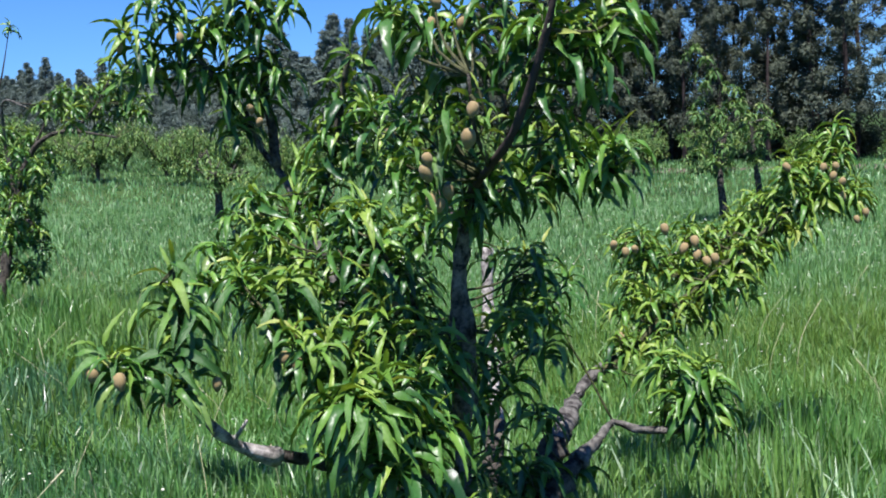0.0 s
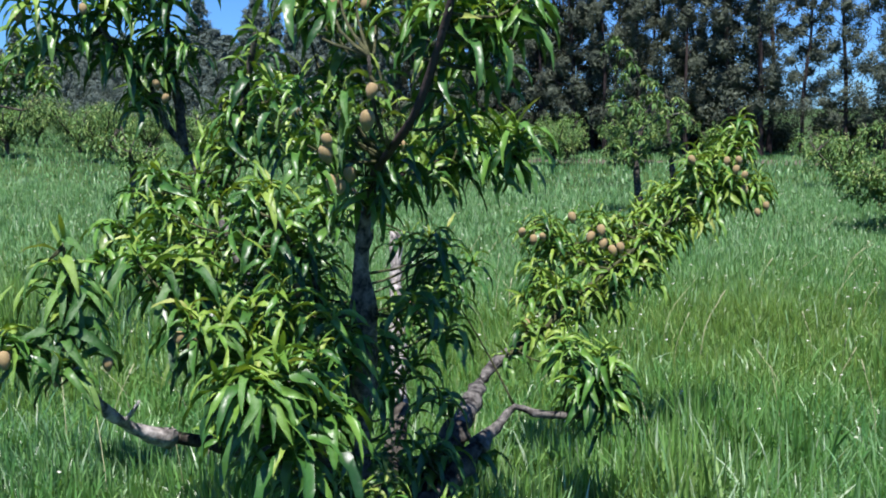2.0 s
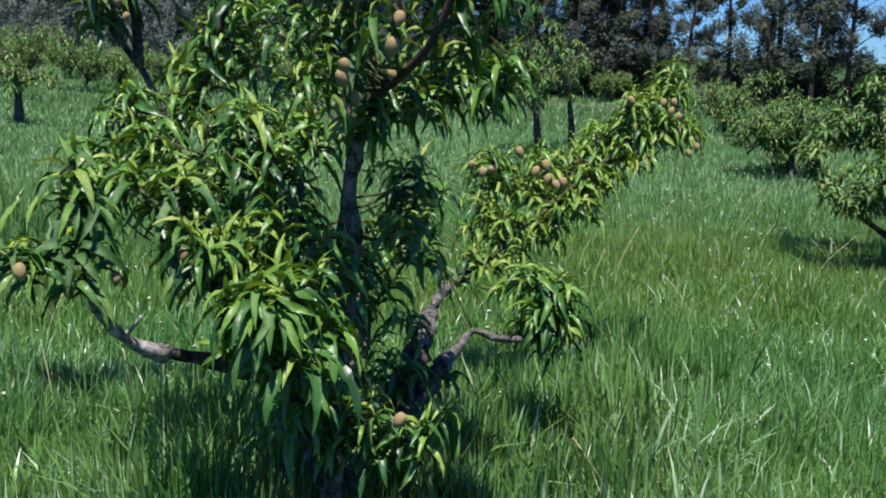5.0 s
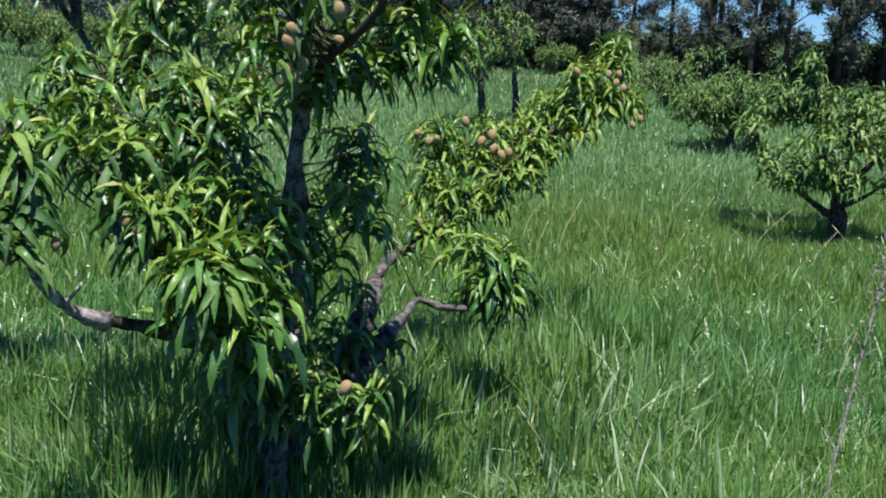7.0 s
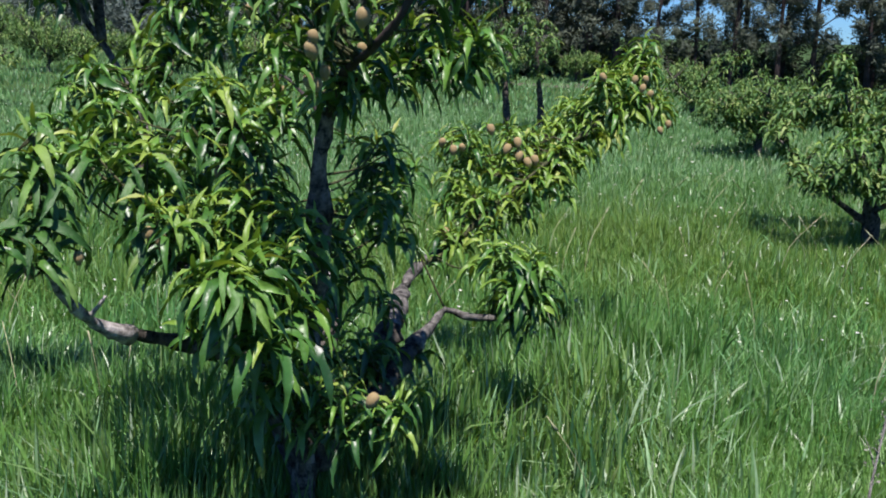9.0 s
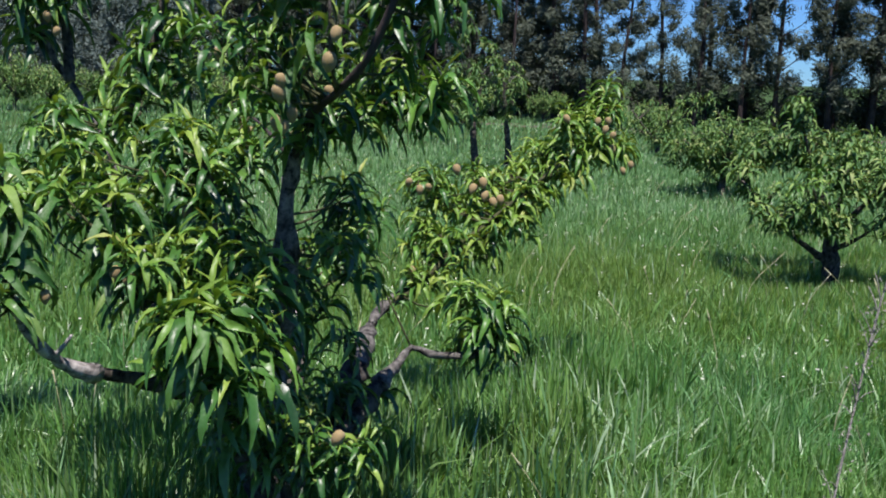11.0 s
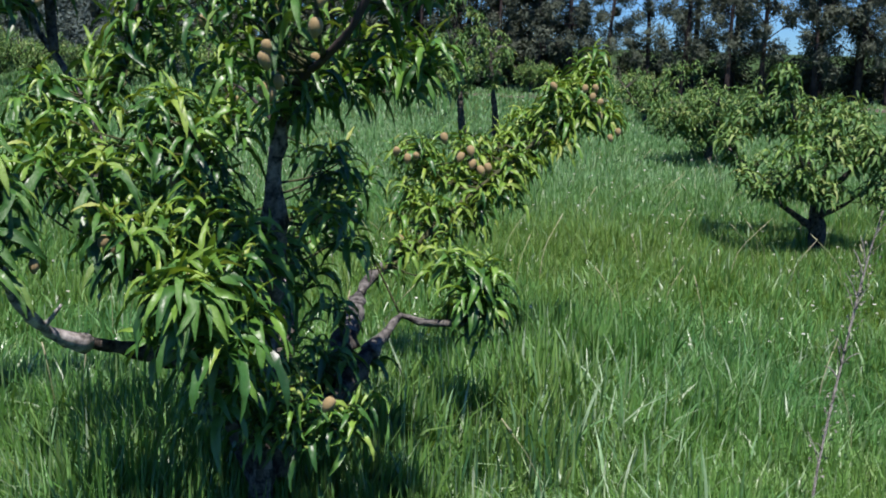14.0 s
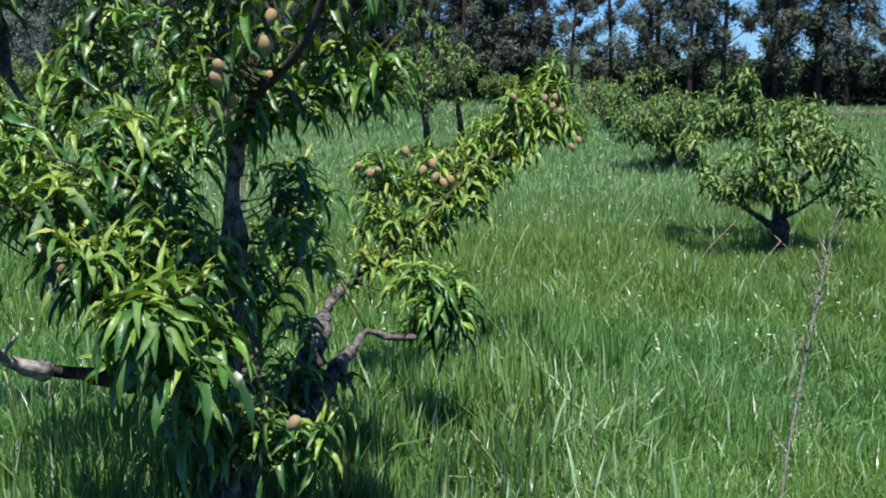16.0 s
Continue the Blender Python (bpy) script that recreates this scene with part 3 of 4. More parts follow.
main_tree.grow([
    (-0.13, 1.12, 1.93), (-0.03, 1.06, 1.94), (0.07, 1.01, 1.9), (0.13, 0.91, 1.89), (0.21, 0.95, 1.88), (-0.18, 1.17, 1.84),
    (-0.28, 1.25, 1.97), (-0.23, 1.26, 1.93), (-0.13, 1.18, 1.8), (0.17, 1.01, 1.82), (0.02, 1.07, 1.87), (0.12, 1.04, 2.03),
    (-0.04, 1.05, 2.04), (0.21, 0.94, 1.98), (0.26, 0.96, 1.9), (0.25, 1.01, 1.82), (0.23, 1.11, 1.74), (-0.17, 1.15, 2.05),
    (0.1, 1.27, 1.8), (-0.01, 1.63, 1.48), (0.1, 1.67, 1.49), (0.08, 1.58, 1.66), (-0.31, 1.67, 1.74), (-0.39, 1.77, 1.73),
], 10, 0.135, 0.0)
main_tree.grow([
    (-0.4, 1.56, 1.44), (0.02, 1.58, 1.48),
], 18, 0.145)
main_tree.grow([
    (-0.07, 0.83, 1.73), (-0.16, 1.08, 1.69), (-0.22, 1.06, 1.61), (-0.13, 0.98, 1.64), (-0.05, 0.98, 1.67), (-0.29, 1.27, 1.62),
], 9, 0.12, 0.0)
main_tree.grow([
    (0.29, 1.44, 1.58), (0.16, 1.46, 1.58), (0.1, 1.42, 1.62), (0.22, 1.45, 1.57), (0.25, 1.4, 1.58), (0.05, 1.47, 1.55),
], 16, 0.165)
main_tree.grow([
    (-0.51, 1.9, 1.81), (-0.47, 1.85, 1.89), (-0.54, 1.9, 1.68), (-0.44, 1.86, 1.67), (-0.6, 1.94, 1.65), (-0.82, 1.94, 1.44),
    (-0.68, 1.92, 1.46), (-0.76, 1.9, 1.37), (-0.64, 1.92, 1.39), (-0.83, 1.94, 1.47), (-0.82, 1.72, 1.25), (-0.71, 1.8, 1.29),
    (-0.52, 1.9, 1.54), (-0.41, 1.87, 1.59), (-0.55, 1.95, 1.75), (-0.67, 2.03, 1.56),
], 14, 0.155, 0.0)
main_tree.grow([
    (-0.47, 1.64, 1.36), (-0.35, 1.6, 1.33), (-0.26, 1.66, 1.33), (-0.34, 1.49, 1.24), (-0.44, 1.56, 1.13), (-0.55, 1.59, 1.08),
    (-0.27, 1.58, 1.14), (-0.29, 1.64, 1.2), (-0.4, 1.5, 1.06), (-0.24, 1.41, 1.06), (-0.14, 1.47, 1.04), (-0.04, 1.58, 1.1),
    (0.06, 1.63, 1.09), (0.11, 1.75, 1.24), (0.19, 1.84, 1.17), (0.06, 1.71, 1.28), (0.1, 1.66, 1.01), (-0.3, 1.67, 1.41),
    (-0.51, 1.68, 1.26), (-0.42, 1.65, 1.33), (-0.57, 1.66, 1.18), (-0.33, 1.4, 1.02), (-0.08, 1.65, 0.96), (-0, 1.69, 0.88),
], 14, 0.155, 0.0)
main_tree.grow([
    (-0.1, 1.62, 0.84), (-0.18, 1.54, 0.91),
], 16, 0.165, 0.12)
main_tree.grow([
    (-0.55, 1.13, 1.16), (-0.48, 1.18, 1.13), (-0.6, 1.17, 1.11), (-0.55, 1.29, 1.21), (-0.45, 1.26, 1.03), (-0.43, 1.34, 1.14),
    (-0.36, 1.34, 1.16), (-0.65, 1.33, 1.2),
], 16, 0.165)
main_tree.grow([
    (-1.17, 2.35, 2.09), (-1.1, 2.43, 2.04), (-1.25, 2.34, 1.95), (-1.32, 2.25, 2.05), (-1.03, 2.49, 2.08), (-1.16, 2.42, 1.93),
    (-0.99, 2.53, 1.73), (-1.23, 2.27, 2.13), (-1.16, 2.33, 2.23), (-1.1, 2.49, 1.89),
], 15, 0.18, 0.4)
main_tree.grow([
    (-0.88, 2.47, 2.14), (-0.77, 2.49, 2.14), (-0.92, 2.48, 1.99), (-0.83, 2.5, 1.9), (-0.83, 2.46, 2.29), (-0.95, 2.44, 2.23),
    (-0.96, 2.53, 1.84),
], 15, 0.18, 0.4)
main_tree.grow([
    (-0.79, 0.97, 1.36), (-0.79, 0.97, 1.3), (-0.78, 0.97, 1.25), (-0.8, 0.95, 1.21), (-0.76, 0.95, 1.18), (-0.92, 0.9, 1.17), (-0.95, 0.9, 1.18), (-0.87, 0.92, 1.15), (-0.76, 0.97, 1.14),
], 11, 0.15, 0.0)
main_tree.grow([
    (-0.44, 1.57, 1.44), (-0.36, 1.52, 1.36), (-0.29, 1.51, 1.28), (-0.49, 1.51, 1.33), (-0.25, 1.62, 1.39), (-0.39, 1.41, 1.25),
    (-0.57, 1.66, 1.4), (-0.66, 1.64, 1.29), (-0.75, 1.69, 1.37), (-0.8, 1.57, 1.26), (-0, 1.8, 1.27), (0.06, 1.78, 1.17),
], 13, 0.15, 0.0)
main_tree.grow([
    (-0.84, 2.19, 1.31), (-0.77, 2.29, 1.19), (-0.67, 2.19, 1.07), (-0.55, 2.21, 1.13), (-0.43, 2.22, 1.08), (-0.31, 2.24, 1.17),
    (-0.25, 2.22, 0.99), (-0.4, 2.19, 0.92), (-0.55, 2.07, 0.91), (-0.65, 1.96, 0.94), (-0.16, 2.19, 0.82), (-0.25, 2.16, 1.32),
    (-0.38, 2.25, 1.24), (-0.01, 2.11, 0.92), (-0.21, 1.78, 1.74), (-0.34, 1.97, 1.66), (-0.47, 2.16, 1.77), (-0.59, 2.25, 1.59),
    (-0.52, 2.33, 1.23), (-0.77, 2.07, 1.1), (-0.92, 2.06, 1.26),
], 12, 0.165, 0.0, 4)
main_tree.grow([
    (-0.39, 0.94, 1.06), (-0.4, 0.95, 1.02), (-0.33, 0.98, 1.03), (-0.29, 0.94, 0.88), (-0.34, 1.07, 1.06), (-0.22, 1.13, 0.91),
    (-0.27, 1.15, 0.98), (-0.23, 1.31, 1.01), (-0.44, 0.93, 1.04), (-0.43, 0.93, 1), (-0.36, 0.94, 0.97), (-0.3, 1.13, 0.91),
], 14, 0.2, 0.0)
main_tree.grow([
    (-0.01, 1.17, 0.62), (-0.05, 1.2, 0.6), (0.04, 1.2, 0.59), (-0.09, 1.24, 0.56), (-0.01, 1.22, 0.55),
], 11, 0.1, 0.0)
main_tree.grow([
    (1.26, 3.1, 1.16), (1.35, 3.15, 1.23), (1.17, 3.09, 1.09), (1.22, 3.12, 1.19), (1.4, 3.18, 1.28),
], 16, 0.165, 0.2, 4)
main_tree.grow([
    (0.03, 1.69, 0.56), (0.1, 1.8, 0.58), (0.25, 1.82, 0.52), (-0.08, 1.7, 0.6), (-0.28, 1.34, 0.58), (-0.22, 1.31, 0.65),
    (-0.14, 1.41, 0.49), (-0.17, 1.43, 0.69), (0.02, 1.67, 0.66), (-0.06, 1.59, 0.74), (0.08, 1.74, 0.59), (-0.33, 1.32, 0.68),
    (0.07, 1.79, 0.76), (-0.33, 1.47, 1.02), (-0.28, 1.53, 1.09),
], 13, 0.15, 0.0, 4)
main_tree.grow([
    (0.55, 1.94, 0.87), (0.66, 1.93, 0.74), (0.51, 2, 0.87), (0.6, 1.92, 0.83), (0.65, 1.95, 0.83), (0.56, 1.91, 0.75),
    (0.57, 2.44, 0.71), (0.64, 1.97, 0.69),
], 16, 0.165)
main_tree.grow([
    (0.5, 3.13, 1.15), (0.56, 3.08, 1.13), (0.51, 3, 1.01), (0.58, 2.89, 1), (0.84, 3.07, 1.18), (0.87, 2.92, 1.02),
    (1, 2.96, 1.03), (1.52, 3.28, 1.6), (1.61, 3.21, 1.3), (1.34, 3.22, 1.41), (0.55, 2.78, 0.9), (0.47, 2.86, 0.87),
    (0.55, 3.21, 1.09), (0.68, 3.15, 1.06), (0.76, 3.23, 1.17), (0.9, 3.15, 1.1), (1.05, 3.24, 1.21), (1.19, 3.21, 1.26),
    (1.08, 3.05, 1.15), (1.33, 3.34, 1.46), (1.46, 3.34, 1.52), (1.56, 3.36, 1.55), (1.62, 3.26, 1.27), (1.4, 3.18, 1.3),
], 13, 0.14, 0.0)
main_tree.grow([
    (1.26, 3.16, 1.3), (0.73, 2.89, 1.01), (0.84, 2.81, 0.99), (0.54, 2.86, 0.96), (0.59, 2.71, 0.94), (0.95, 2.94, 1.06),
    (0.79, 2.97, 1.05), (0.12, 1.96, 1.06), (0.38, 2.62, 0.68), (0.54, 2.97, 0.97), (0.1, 1.87, 1.13), (0.02, 1.77, 1.09),
    (0.46, 2.68, 0.77), (0.65, 2.61, 0.83),
], 13, 0.14, 0.0)
main_tree.grow([
    (-0.3, 2.3, 1.5), (-0.22, 2.32, 1.47), (-0.36, 2.25, 1.47), (-0.27, 2.4, 1.42),
], 11, 0.14, 0.0)
main_tree.grow([
    (0, 1, 1.87), (0.07, 0.88, 1.88), (0.13, 0.88, 1.85), (0.2, 0.92, 1.87), (0.25, 0.95, 1.86), (0.18, 0.92, 1.79), (-0.18, 1.1, 1.91), (-0.23, 1.15, 1.94), (-0.08, 1.1, 1.89), (-0.28, 1.2, 1.96),
], 13, 0.15, 0.0)
main_tree.grow([
    (-0.18, 1.16, 1.74), (-0.27, 1.12, 1.71), (-0.34, 1.2, 1.71), (0.07, 1, 1.7), (0.14, 1.08, 1.66), (0.12, 1.35, 1.55), (0.04, 1.3, 1.5), (-0.22, 1.16, 1.61), (-0.27, 1.1, 1.58), (-0.07, 1.28, 1.48), (-0.12, 1.22, 1.56), (0, 1.33, 1.14), (0.06, 1.38, 1.16), (-0.17, 1.28, 1.08), (-0.22, 1.3, 1.12), (-0.32, 1.12, 1.05), (-0.24, 1.12, 1.07),
], 12, 0.14, 0.0)
main_tree.grow([
    (-0.42, 1.05, 0.87), (-0.48, 1, 0.9), (-0.33, 1.1, 0.8), (-0.33, 1.15, 0.71),
], 13, 0.165, 0.0)
main_tree.grow([
    (0.56, 1.95, 0.72), (0.65, 1.96, 0.7), (0.7, 1.98, 0.65), (0.62, 1.94, 0.65),
], 13, 0.135, 0.0)
main_tree.grow([
    (-0.86, 1.8, 1.42), (-0.79, 1.85, 1.46), (-0.89, 1.75, 1.32), (-0.72, 1.8, 1.38), (-0.83, 1.7, 1.26), (-0.91, 1.65, 1.24), (-0.66, 1.75, 1.3),
], 14, 0.16, 0.0, 3)
main_tree.grow([
    (-0.3, 1.2, 0.72), (-0.23, 1.22, 0.7), (-0.15, 1.25, 0.65), (-0.06, 1.3, 0.66), (-0.21, 1.25, 0.6), (-0.12, 1.25, 0.57), (-0.02, 1.3, 0.58),
], 11, 0.14, 0.0)
main_tree.grow([
    (-0.21, 1.18, 0.72), (-0.28, 1.18, 0.7), (-0.11, 1.22, 0.57), (-0.07, 1.18, 0.65), (0.05, 1.18, 0.63), (0.08, 1.2, 0.57), (-0.17, 1.25, 0.54), (-0.02, 1.2, 0.55), (0.12, 1.25, 0.64),
], 9, 0.12, 0.0)
main_tree.grow([
    (-0.08, 1.22, 1.52), (-0.03, 1.2, 1.56), (-0.15, 1.25, 1.45), (-0.01, 1.25, 1.48), (-0.12, 1.3, 1.4),
], 11, 0.135, 0.0)
main_tree.grow([
    (-0.54, 1.05, 1.15), (-0.51, 1.06, 1.14), (-0.91, 0.85, 1.16), (-0.79, 0.88, 1.1),
], 11, 0.135, 0.0)


def peach_shape():
    """A small unripe peach: a ball with a pointed foot and a seam down one side."""
    bm = bmesh.new()
    bmesh.ops.create_uvsphere(bm, u_segments=16, v_segments=10, radius=1.0)
    for v in bm.verts:
        x, y, z = v.co
        seam = 1 - 0.16 * math.exp(-((math.atan2(y, x) / 0.35) ** 2)) * (1 - abs(z))
        tip = 1.0 + (0.22 if z < -0.9 else 0.0)
        dip = 0.15 * max(0.0, z) ** 6
        v.co = Vector((x * seam, y * seam * 0.94, (z - dip) * 1.34 * tip))
    me = bpy.data.meshes.new("peach")
    bm.to_mesh(me)
    bm.free()
    me.polygons.foreach_set("use_smooth", np.ones(len(me.polygons), bool))
    me.materials.append(FRUIT)
    return me


PEACH = peach_shape()


def fruit(points, size):
    for p in points:
        ob = under("peach", PEACH, main_tree.top)
        s = size * main_tree.rng.uniform(0.85, 1.15)
        ob.matrix_basis = pose(*(np.array(p) - main_tree.home), *main_tree.rng.uniform(-25, 25, 2), main_tree.rng.uniform(0, 360)) @ Matrix.Diagonal((s, s, s, 1))


fruit([
    (-0.083, 0.748, 1.688), (-0.094, 0.767, 1.63), (-0.188, 0.903, 1.586), (-0.192, 0.912, 1.557), (-0.249, 2.263, 1.414), (-0.219, 2.283, 1.384),
    (-0.153, 1.223, 1.494), (-0.327, 1.583, 1.649), (-0.025, 1.447, 1.552), (-0.919, 2.431, 1.758), (-0.889, 2.431, 1.709), (-0.03, 1.03, 0.692),
    (-0.884, 0.829, 1.132), (-0.955, 0.857, 1.14), (-0.798, 0.889, 1.072), (-0.71, 0.979, 1.081), (-0.567, 1.076, 1.115), (-0.538, 1.088, 1.093), (-0.19, 1.049, 1.485), (-0.171, 1.049, 1.475), (-0.151, 1.068, 1.503),
], 0.0148)
fruit([
    (-0.161, 1.039, 1.941), (-0.171, 1.049, 1.892), (-0.103, 1.049, 1.892), (-0.103, 1.106, 1.805),
    (-1.312, 2.195, 1.984), (-1.116, 2.263, 2.014),
], 0.0148)
fruit([
    (-0.414, 1.544, 1.193), (-0.394, 1.524, 1.086), (-0.336, 1.544, 1.145),
], 0.0148)
fruit([
    (1.218, 2.993, 1.427),
    (1.441, 3.041, 1.418), (1.469, 3.041, 1.351), (1.431, 3.041, 1.379), (1.469, 3.041, 1.292), (1.383, 3.022, 1.418), (1.576, 3.06, 1.215), (1.537, 3.06, 1.186), (0.794, 2.829, 1.148), (0.804, 2.829, 1.09), (0.843, 2.829, 1.061), (0.755, 2.848, 1.118), (0.457, 2.79, 1.148), (0.505, 2.79, 1.118), (0.543, 2.79, 1.128), (0.88, 2.848, 1.07), (0.668, 2.809, 1.206), (-0.001, 1.552, 1.087), (0.465, 2.704, 0.78),
], 0.0165)
for centre, spread, shoots in (
    ((1.49, 3.2, 1.46), (0.1, 0.15, 0.07), 6),
    ((1.33, 3.15, 1.36), (0.13, 0.15, 0.09), 9),
    ((1.16, 3.1, 1.25), (0.13, 0.15, 0.08), 9),
    ((1.57, 3.2, 1.28), (0.06, 0.12, 0.09), 5),
    ((0.98, 3.05, 1.16), (0.13, 0.15, 0.08), 8),
    ((0.84, 3, 1.05), (0.12, 0.15, 0.08), 7),
    ((0.65, 2.95, 1.06), (0.15, 0.12, 0.08), 8),
    ((0.58, 2.85, 0.89), (0.12, 0.12, 0.1), 7),
    ((0.84, 2.85, 0.84), (0.12, 0.12, 0.08), 7),
    ((1.01, 3, 0.97), (0.1, 0.12, 0.08), 6),
    ((0.53, 2.95, 1.16), (0.1, 0.1, 0.04), 5),
    ((0.81, 3, 1.16), (0.1, 0.1, 0.05), 6),
    ((1.47, 3.2, 1.49), (0.1, 0.12, 0.05), 5),
    ((1.23, 3.12, 1.44), (0.09, 0.12, 0.05), 5),
    ((0.89, 2.85, 0.99), (0.1, 0.08, 0.06), 6),
    ((0.74, 2.75, 0.9), (0.1, 0.08, 0.06), 6),
    ((1.06, 2.95, 1.11), (0.1, 0.08, 0.06), 6),
    ((0.61, 2.72, 0.8), (0.1, 0.08, 0.06), 5),
    ((0.48, 2.7, 0.77), (0.06, 0.08, 0.04), 3),
):
    main_tree.lobe(centre, spread, int(0.85 * shoots + 0.5), 11, 0.125)
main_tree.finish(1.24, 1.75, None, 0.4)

right_tree = FruitTree((4.5, 5.7, None), "low spreading leafy peach tree standing in long grass", 5, ROW, FAR_LEAF)
right_tree.limb("trunk", [(4.5, 5.7, -0.05), (4.5, 5.71, 0.15), (4.48, 5.73, 0.34), (4.5, 5.75, 0.5)], 0.07, 0.05, BARK, "", 0.3, 0.25)
right_tree.limb("l1", [(4.48, 5.72, 0.2), (4.14, 5.6, 0.39), (3.9, 5.55, 0.54), (3.78, 5.7, 0.73), (3.7, 5.85, 0.87)], 0.03, 0.01, BARK)
right_tree.limb("l2", [(4.5, 5.75, 0.45), (4.49, 5.9, 0.73), (4.38, 6, 1.06), (4.25, 6, 1.47)], 0.036, 0.007, BARK)
right_tree.limb("l3", [(4.5, 5.75, 0.45), (4.57, 5.5, 0.68), (4.66, 5.3, 0.92)], 0.034, 0.008, BARK)
right_tree.limb("l4", [(4.5, 5.74, 0.42), (4.61, 5.8, 0.83), (4.8, 6, 1.19)], 0.03, 0.007, BARK)
right_tree.limb("l5", [(4.49, 5.72, 0.3), (4.57, 5.5, 0.44), (4.64, 5.35, 0.58)], 0.022, 0.007, BARK)
right_tree.limb("l6", [(4.5, 5.74, 0.4), (4.15, 5.4, 0.66), (3.94, 5.2, 0.86)], 0.022, 0.007, BARK)
for centre, spread, shoots in (
    ((4.13, 5.5, 0.76), (0.34, 0.35, 0.26), 34),
    ((3.81, 5.4, 0.63), (0.22, 0.25, 0.14), 14),
    ((4.5, 5.7, 1), (0.3, 0.35, 0.2), 26),
    ((4.25, 6, 1.43), (0.08, 0.12, 0.16), 9),
    ((4.17, 6.1, 1.12), (0.2, 0.3, 0.16), 14),
    ((4.8, 6, 1.21), (0.16, 0.2, 0.1), 9),
    ((4.72, 5.4, 0.87), (0.28, 0.3, 0.2), 24),
    ((4.8, 5.2, 0.57), (0.2, 0.25, 0.2), 16),
    ((4.32, 5.5, 0.55), (0.22, 0.2, 0.14), 14),
    ((3.75, 5.8, 0.85), (0.14, 0.2, 0.16), 10),
    ((4.12, 6.2, 1.07), (0.24, 0.3, 0.16), 18),
    ((3.92, 6.2, 0.93), (0.14, 0.25, 0.14), 10),
    ((4.51, 6.1, 1.14), (0.2, 0.3, 0.12), 14),
    ((4.8, 5.8, 1.06), (0.18, 0.25, 0.14), 12),
):
    right_tree.lobe(centre, spread, int(1.2 * shoots), 11, 0.14)
right_tree.finish(99, 99, MIDDLE)

left_tree = FruitTree((-4.39, 7.26, None), "leafy peach tree with a long drooping limb", 6, ROW, LEAF)
left_tree.limb("trunk", [(-4.39, 7.26, -0.05), (-4.39, 7.26, 0.22), (-4.33, 7.35, 0.66), (-4.27, 7.41, 1.01), (-4.21, 7.45, 1.3)], 0.06, 0.04, BARK)
left_tree.limb("l1", [(-4.21, 7.45, 1.3), (-4.05, 7.42, 1.6), (-3.86, 7.4, 1.75), (-3.63, 7.39, 1.78), (-3.27, 7.42, 1.71)], 0.035, 0.008, BARK)
left_tree.limb("l2", [(-4.24, 7.44, 1.26), (-4.27, 7.43, 1.66), (-4.38, 7.37, 2.01)], 0.03, 0.008, BARK)
left_tree.limb("l3", [(-4.05, 7.42, 1.6), (-3.87, 7.39, 1.89), (-3.89, 7.38, 2.0), (-4.08, 7.29, 2.05)], 0.016, 0.006, BARK)
left_tree.limb("l4", [(-4.27, 7.41, 1.01), (-3.96, 7.11, 1.02), (-3.82, 7.05, 0.87)], 0.02, 0.006, BARK)
left_tree.limb("l5", [(-3.63, 7.39, 1.78), (-3.46, 7.45, 1.97), (-3.32, 7.49, 2.21)], 0.012, 0.005, BARK)
left_tree.limb("l6", [(-4.38, 7.37, 2.01), (-4.225, 7.33, 2.2), (-4.07, 7.3, 2.71)], 0.01, 0.005, BARK)
left_tree.limb("l7", [(-4.27, 7.43, 1.66), (-4.17, 7.25, 2.05), (-3.95, 7.2, 2)], 0.014, 0.008, WORN_BARK)
left_tree.grow([(-4.07, 7.3, 2.71)], 14, 0.15, 0.0)
left_tree.grow([
    (-4.28, 7.53, 1.76), (-4.21, 7.59, 1.5), (-4.19, 7.23, 1.37), (-3.91, 7.11, 1.29), (-3.92, 6.81, 1.24), (-4.08, 7.44, 0.84),
    (-4.07, 7.25, 1.01), (-4.36, 7.39, 0.6), (-4.05, 7.11, 0.58), (-4.06, 7.54, 0.62), (-4.09, 7.02, 0.99), (-3.32, 7.93, 2.02),
    (-3.34, 7.83, 2.23), (-3.58, 7.41, 2.12), (-3.75, 7.47, 2.16), (-3.68, 7.66, 2.03), (-3.73, 7.12, 1.95), (-3.39, 7.63, 2.24),
    (-3.39, 7.9, 2.14), (-3.1, 7.43, 2.07), (-3.6, 7.83, 1.95), (-3.32, 7.8, 1.94), (-4.13, 7.66, 1.78), (-4.01, 7.15, 1.63),
    (-3.79, 6.98, 1.53), (-4.27, 7.54, 1.43), (-4.05, 7.64, 1.36), (-4.05, 7.24, 1.21), (-3.99, 6.87, 1.07), (-3.87, 7.04, 0.97),
], 17, 0.15, 1.6)
left_tree.grow([
    (-4.19, 7.36, 0.86), (-3.87, 7.12, 0.82), (-4.4, 7.6, 0.68), (-4.1, 7.33, 0.65), (-4.12, 6.95, 1.52), (-4.39, 7.31, 1.12),
    (-4.31, 6.99, 0.85), (-3.88, 7.85, 1.97), (-3.49, 7.98, 2.08), (-3.53, 7.54, 2.15), (-3.84, 7.55, 2.09), (-3.22, 7.85, 1.96),
    (-4.17, 7.59, 1.34), (-4.42, 7.66, 1.25), (-4.01, 6.78, 0.91), (-3.94, 7.2, 1.11), (-3.89, 7.5, 1.64), (-4.2, 7.02, 1.86),
    (-3.47, 7.65, 1.84), (-3.52, 7.09, 1.85),
], 17, 0.15, 1.6)
left_tree.finish(shapes=MIDDLE)

